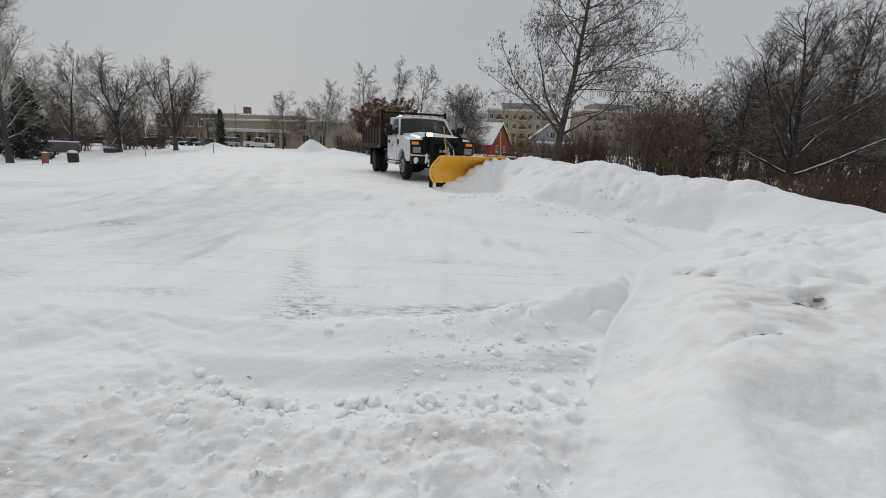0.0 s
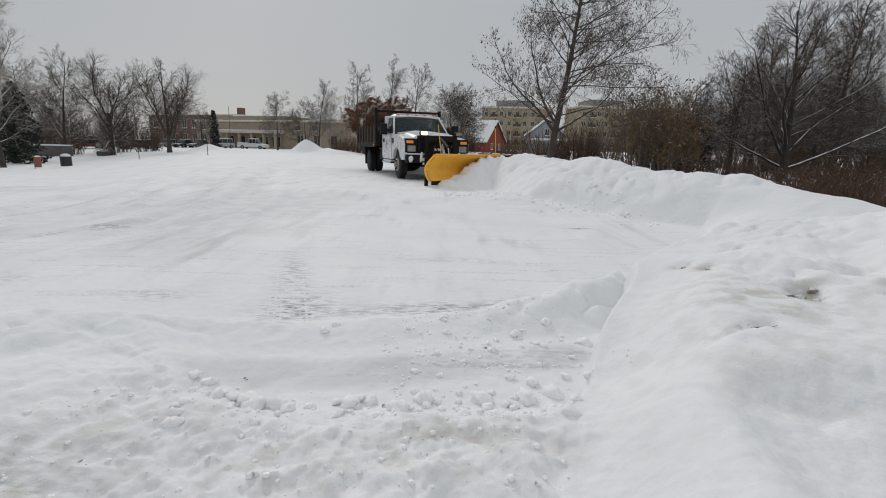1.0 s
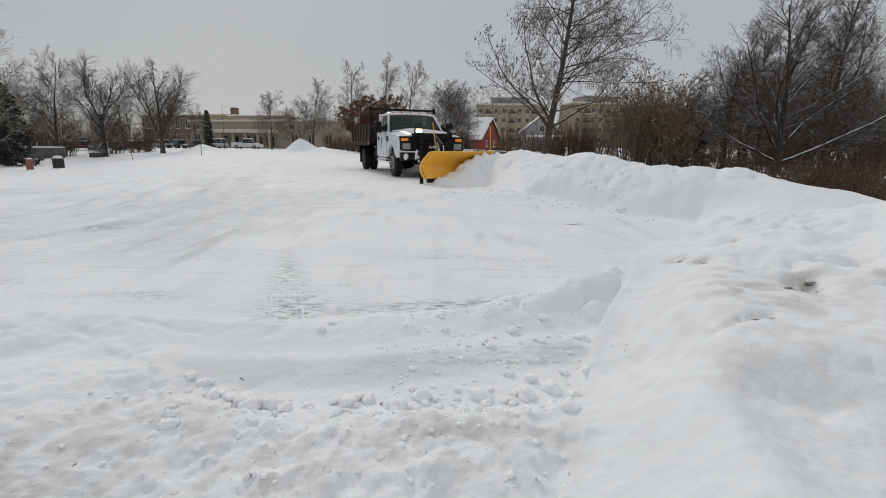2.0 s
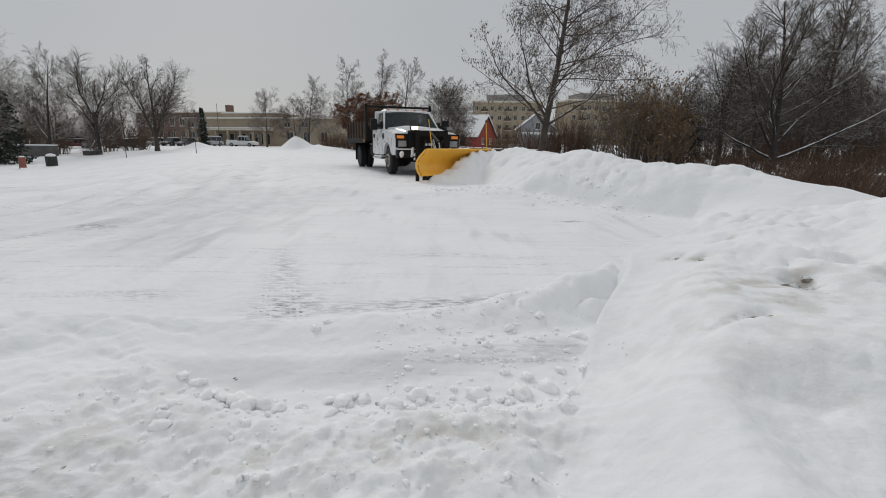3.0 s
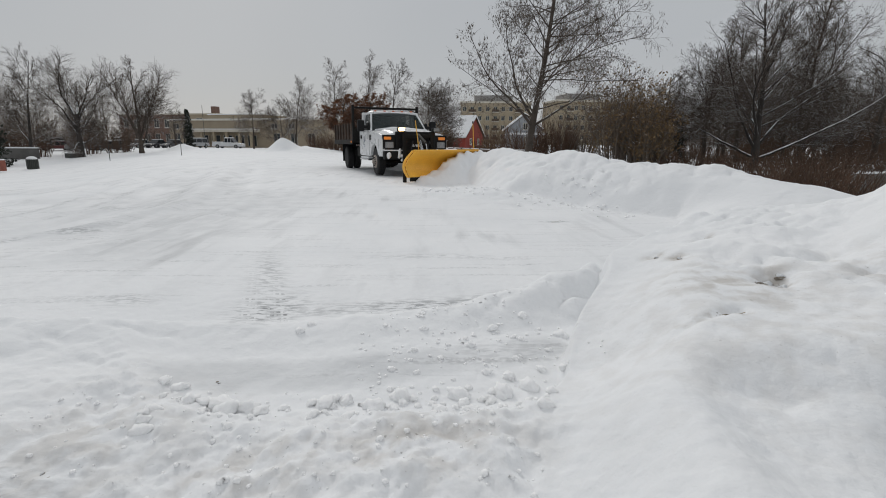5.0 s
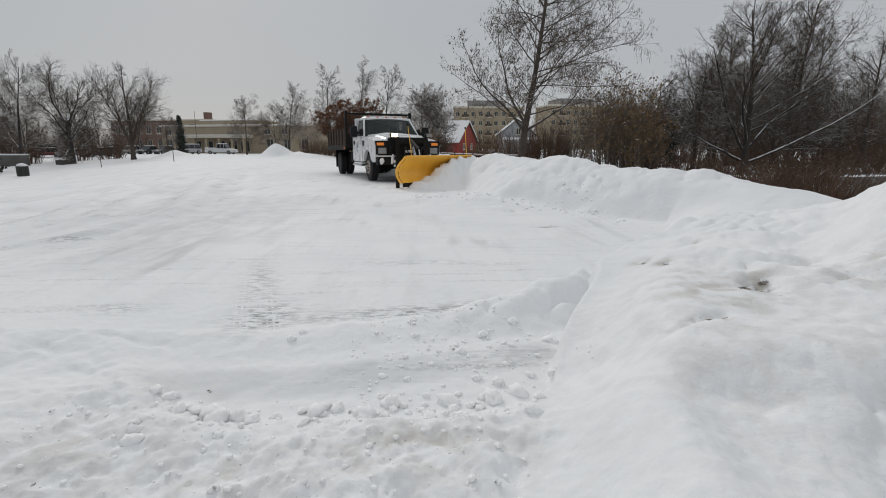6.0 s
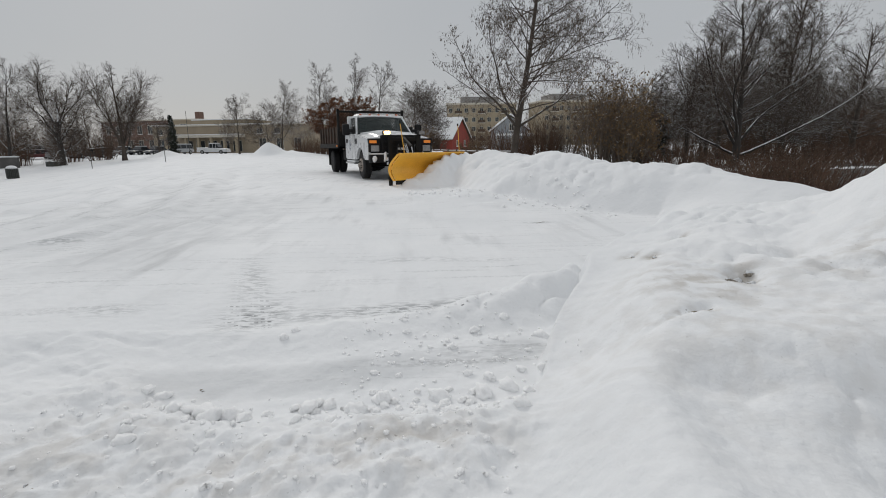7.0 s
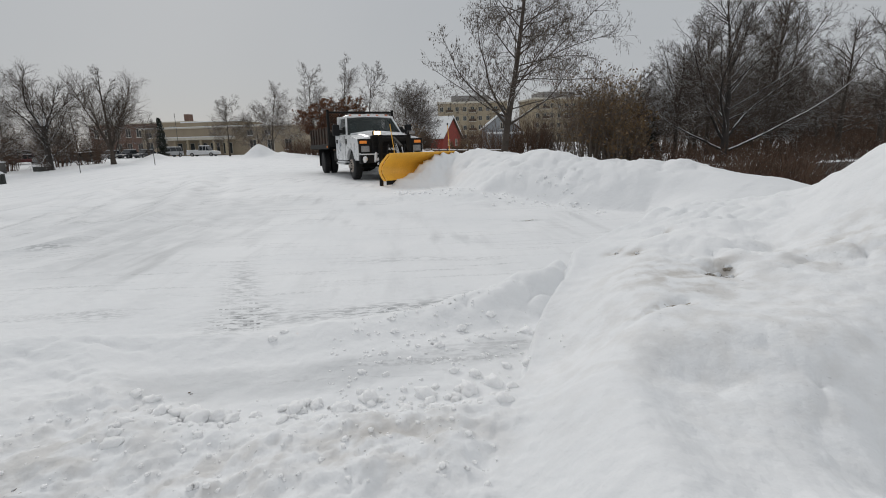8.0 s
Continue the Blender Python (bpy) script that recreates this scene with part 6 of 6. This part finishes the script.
def clod(x, y, size):
    ob = new("snow_clod", crng.choice(CLODS))
    s = size * crng.uniform(0.65, 1.05)
    ob.matrix_world = pose(x, y, gz(x, y) + s * 0.14, crng.uniform(-25, 25), crng.uniform(-25, 25), crng.uniform(0, 360)) @ Matrix.Diagonal((s * crng.uniform(0.9, 1.3), s, s, 1))
    return tagged(ob, "rounded lump of white snow lying loose", "snow lump", "snow lumps on the ground")


for x, y, s in ((0.40, 2.42, 0.035), (0.93, 2.55, 0.035), (-0.74, 1.80, 0.035), (-0.55, 1.78, 0.045), (-0.22, 1.86, 0.04), (-0.98, 1.95, 0.03), (-0.85, 1.55, 0.03), (0.55, 2.05, 0.03), (0.72, 2.12, 0.025), (0.45, 2.10, 0.028),
                (0.62, 2.25, 0.022), (0.80, 2.02, 0.03), (0.10, 2.35, 0.022), (0.28, 2.42, 0.018), (0.0, 1.92, 0.022), (-0.62, 1.72, 0.05), (0.55, 2.65, 0.04), (0.75, 2.75, 0.04), (0.15, 2.62, 0.03), (-0.55, 2.58, 0.035), (-0.5, 2.66, 0.03)):
    clod(x, y, s)
for x, y, s in ((-0.80, 1.80, 0.05), (-0.66, 1.78, 0.06), (-0.55, 1.74, 0.05), (-0.25, 1.80, 0.055), (-0.18, 1.84, 0.045), (-0.9, 1.92, 0.045), (0.05, 1.85, 0.05), (0.3, 1.86, 0.045), (0.5, 1.9, 0.05), (-0.05, 1.76, 0.04), (0.62, 1.95, 0.045)):
    clod(x, y, s)
for _ in range(44):
    x, y = crng.uniform(-0.95, 0.75), crng.gauss(1.75, 0.10)
    clod(x, y, crng.uniform(0.012, 0.032))
for _ in range(36):
    x = crng.uniform(-0.1, 0.85)
    clod(x, crng.uniform(2.0, 2.9), crng.uniform(0.008, 0.02))

M_SOIL = material("frozen_soil", (0.40, 0.35, 0.29), 0.95, vary=0.35, scale=20, fine=90, bump=0.5, snow=0.85)
SOIL = [clod_mesh(k) for k in (11, 12, 13)]
for me in SOIL:
    me.materials[0] = M_SOIL
for x, y, s in ((1.84, 2.16, 0.022), (1.90, 2.17, 0.026), (1.87, 2.24, 0.026), (1.81, 2.22, 0.016), (1.93, 2.24, 0.020), (2.05, 3.13, 0.020), (1.60, 2.86, 0.014), (1.65, 2.69, 0.013), (-1.05, 1.36, 0.006), (-0.78, 2.03, 0.006)):
    ob = new("soil_clod", crng.choice(SOIL))
    ob.matrix_world = pose(x, y, gz(x, y) - s * 0.05, 0, 0, crng.uniform(0, 360)) @ Matrix.Diagonal((s * 1.2, s * 0.9, s * 1.1, 1))
    tagged(ob, "small brown clod of frozen soil in snow", "soil clod", "soil clods in the snow")

# crumbs of snow, too small and too many to count
nrng = np.random.default_rng(4)
ico = bmesh.new(); bmesh.ops.create_icosphere(ico, subdivisions=1, radius=1.0)
iv = np.array([v.co[:] for v in ico.verts]); jf = [tuple(v.index for v in f.verts) for f in ico.faces]; ico.free()
px = np.concatenate([nrng.uniform(-1.4, 0.5, 380), nrng.uniform(0.0, 3.4, 200), nrng.uniform(-0.2, 1.0, 160)])
py = np.concatenate([nrng.uniform(1.05, 1.95, 380), np.zeros(200), nrng.uniform(1.95, 3.1, 160)])
py[380:580] = 10.9 - 0.95 * px[380:580] + nrng.normal(0, 0.5, 200)
ps = np.concatenate([0.003 + 0.012 * nrng.random(380) ** 2.5, 0.010 + 0.030 * nrng.random(200) ** 2, nrng.uniform(0.004, 0.012, 160)])
pz = ground_height(px, py)
cv, cf = [], []
for x, y, z0, s in zip(px, py, pz, ps):
    b0 = len(cv)
    w = iv * nrng.uniform(0.7, 1.25, (len(iv), 1)) * s
    cv += [(x + q[0], y + q[1], z0 + s * 0.1 + q[2] * 0.75) for q in w.tolist()]
    cf += [tuple(i + b0 for i in f) for f in jf]
tagged(new("snow_crumbs", mesh_from("snow_crumbs", cv, cf, [M_CLOD])), "loose white crumbs of snow on the ground", "snow crumbs", kind="stuff")

# dark stones and twigs lying in the snow
M_STICK = material("dead_stick", (0.30, 0.25, 0.17), 0.9, vary=0.3, scale=20, fine=90)
for x, y, L, a in ((1.375, 1.772, 0.13, 14), (-0.79, 2.04, 0.012, 40), (-1.02, 1.35, 0.03, 80), (2.02, 6.68, 0.14, 20)):
    rng2 = random.Random(int(L * 100))
    st = limb(rng2, Vector((-L / 2, 0, 0)), Vector((1, 0, 0.02)), L, 0.0035, 0.0015, 8, 0.16, 0)
    v, f = tubes([st], 6)
    o = new("stick", mesh_from("stick", v, f, [M_STICK]))
    o.matrix_world = pose(x, y, gz(x, y) + 0.002, 0, 0, a)
    tagged(o, "short dead brown stick on the snow", "stick", "sticks on the snow")
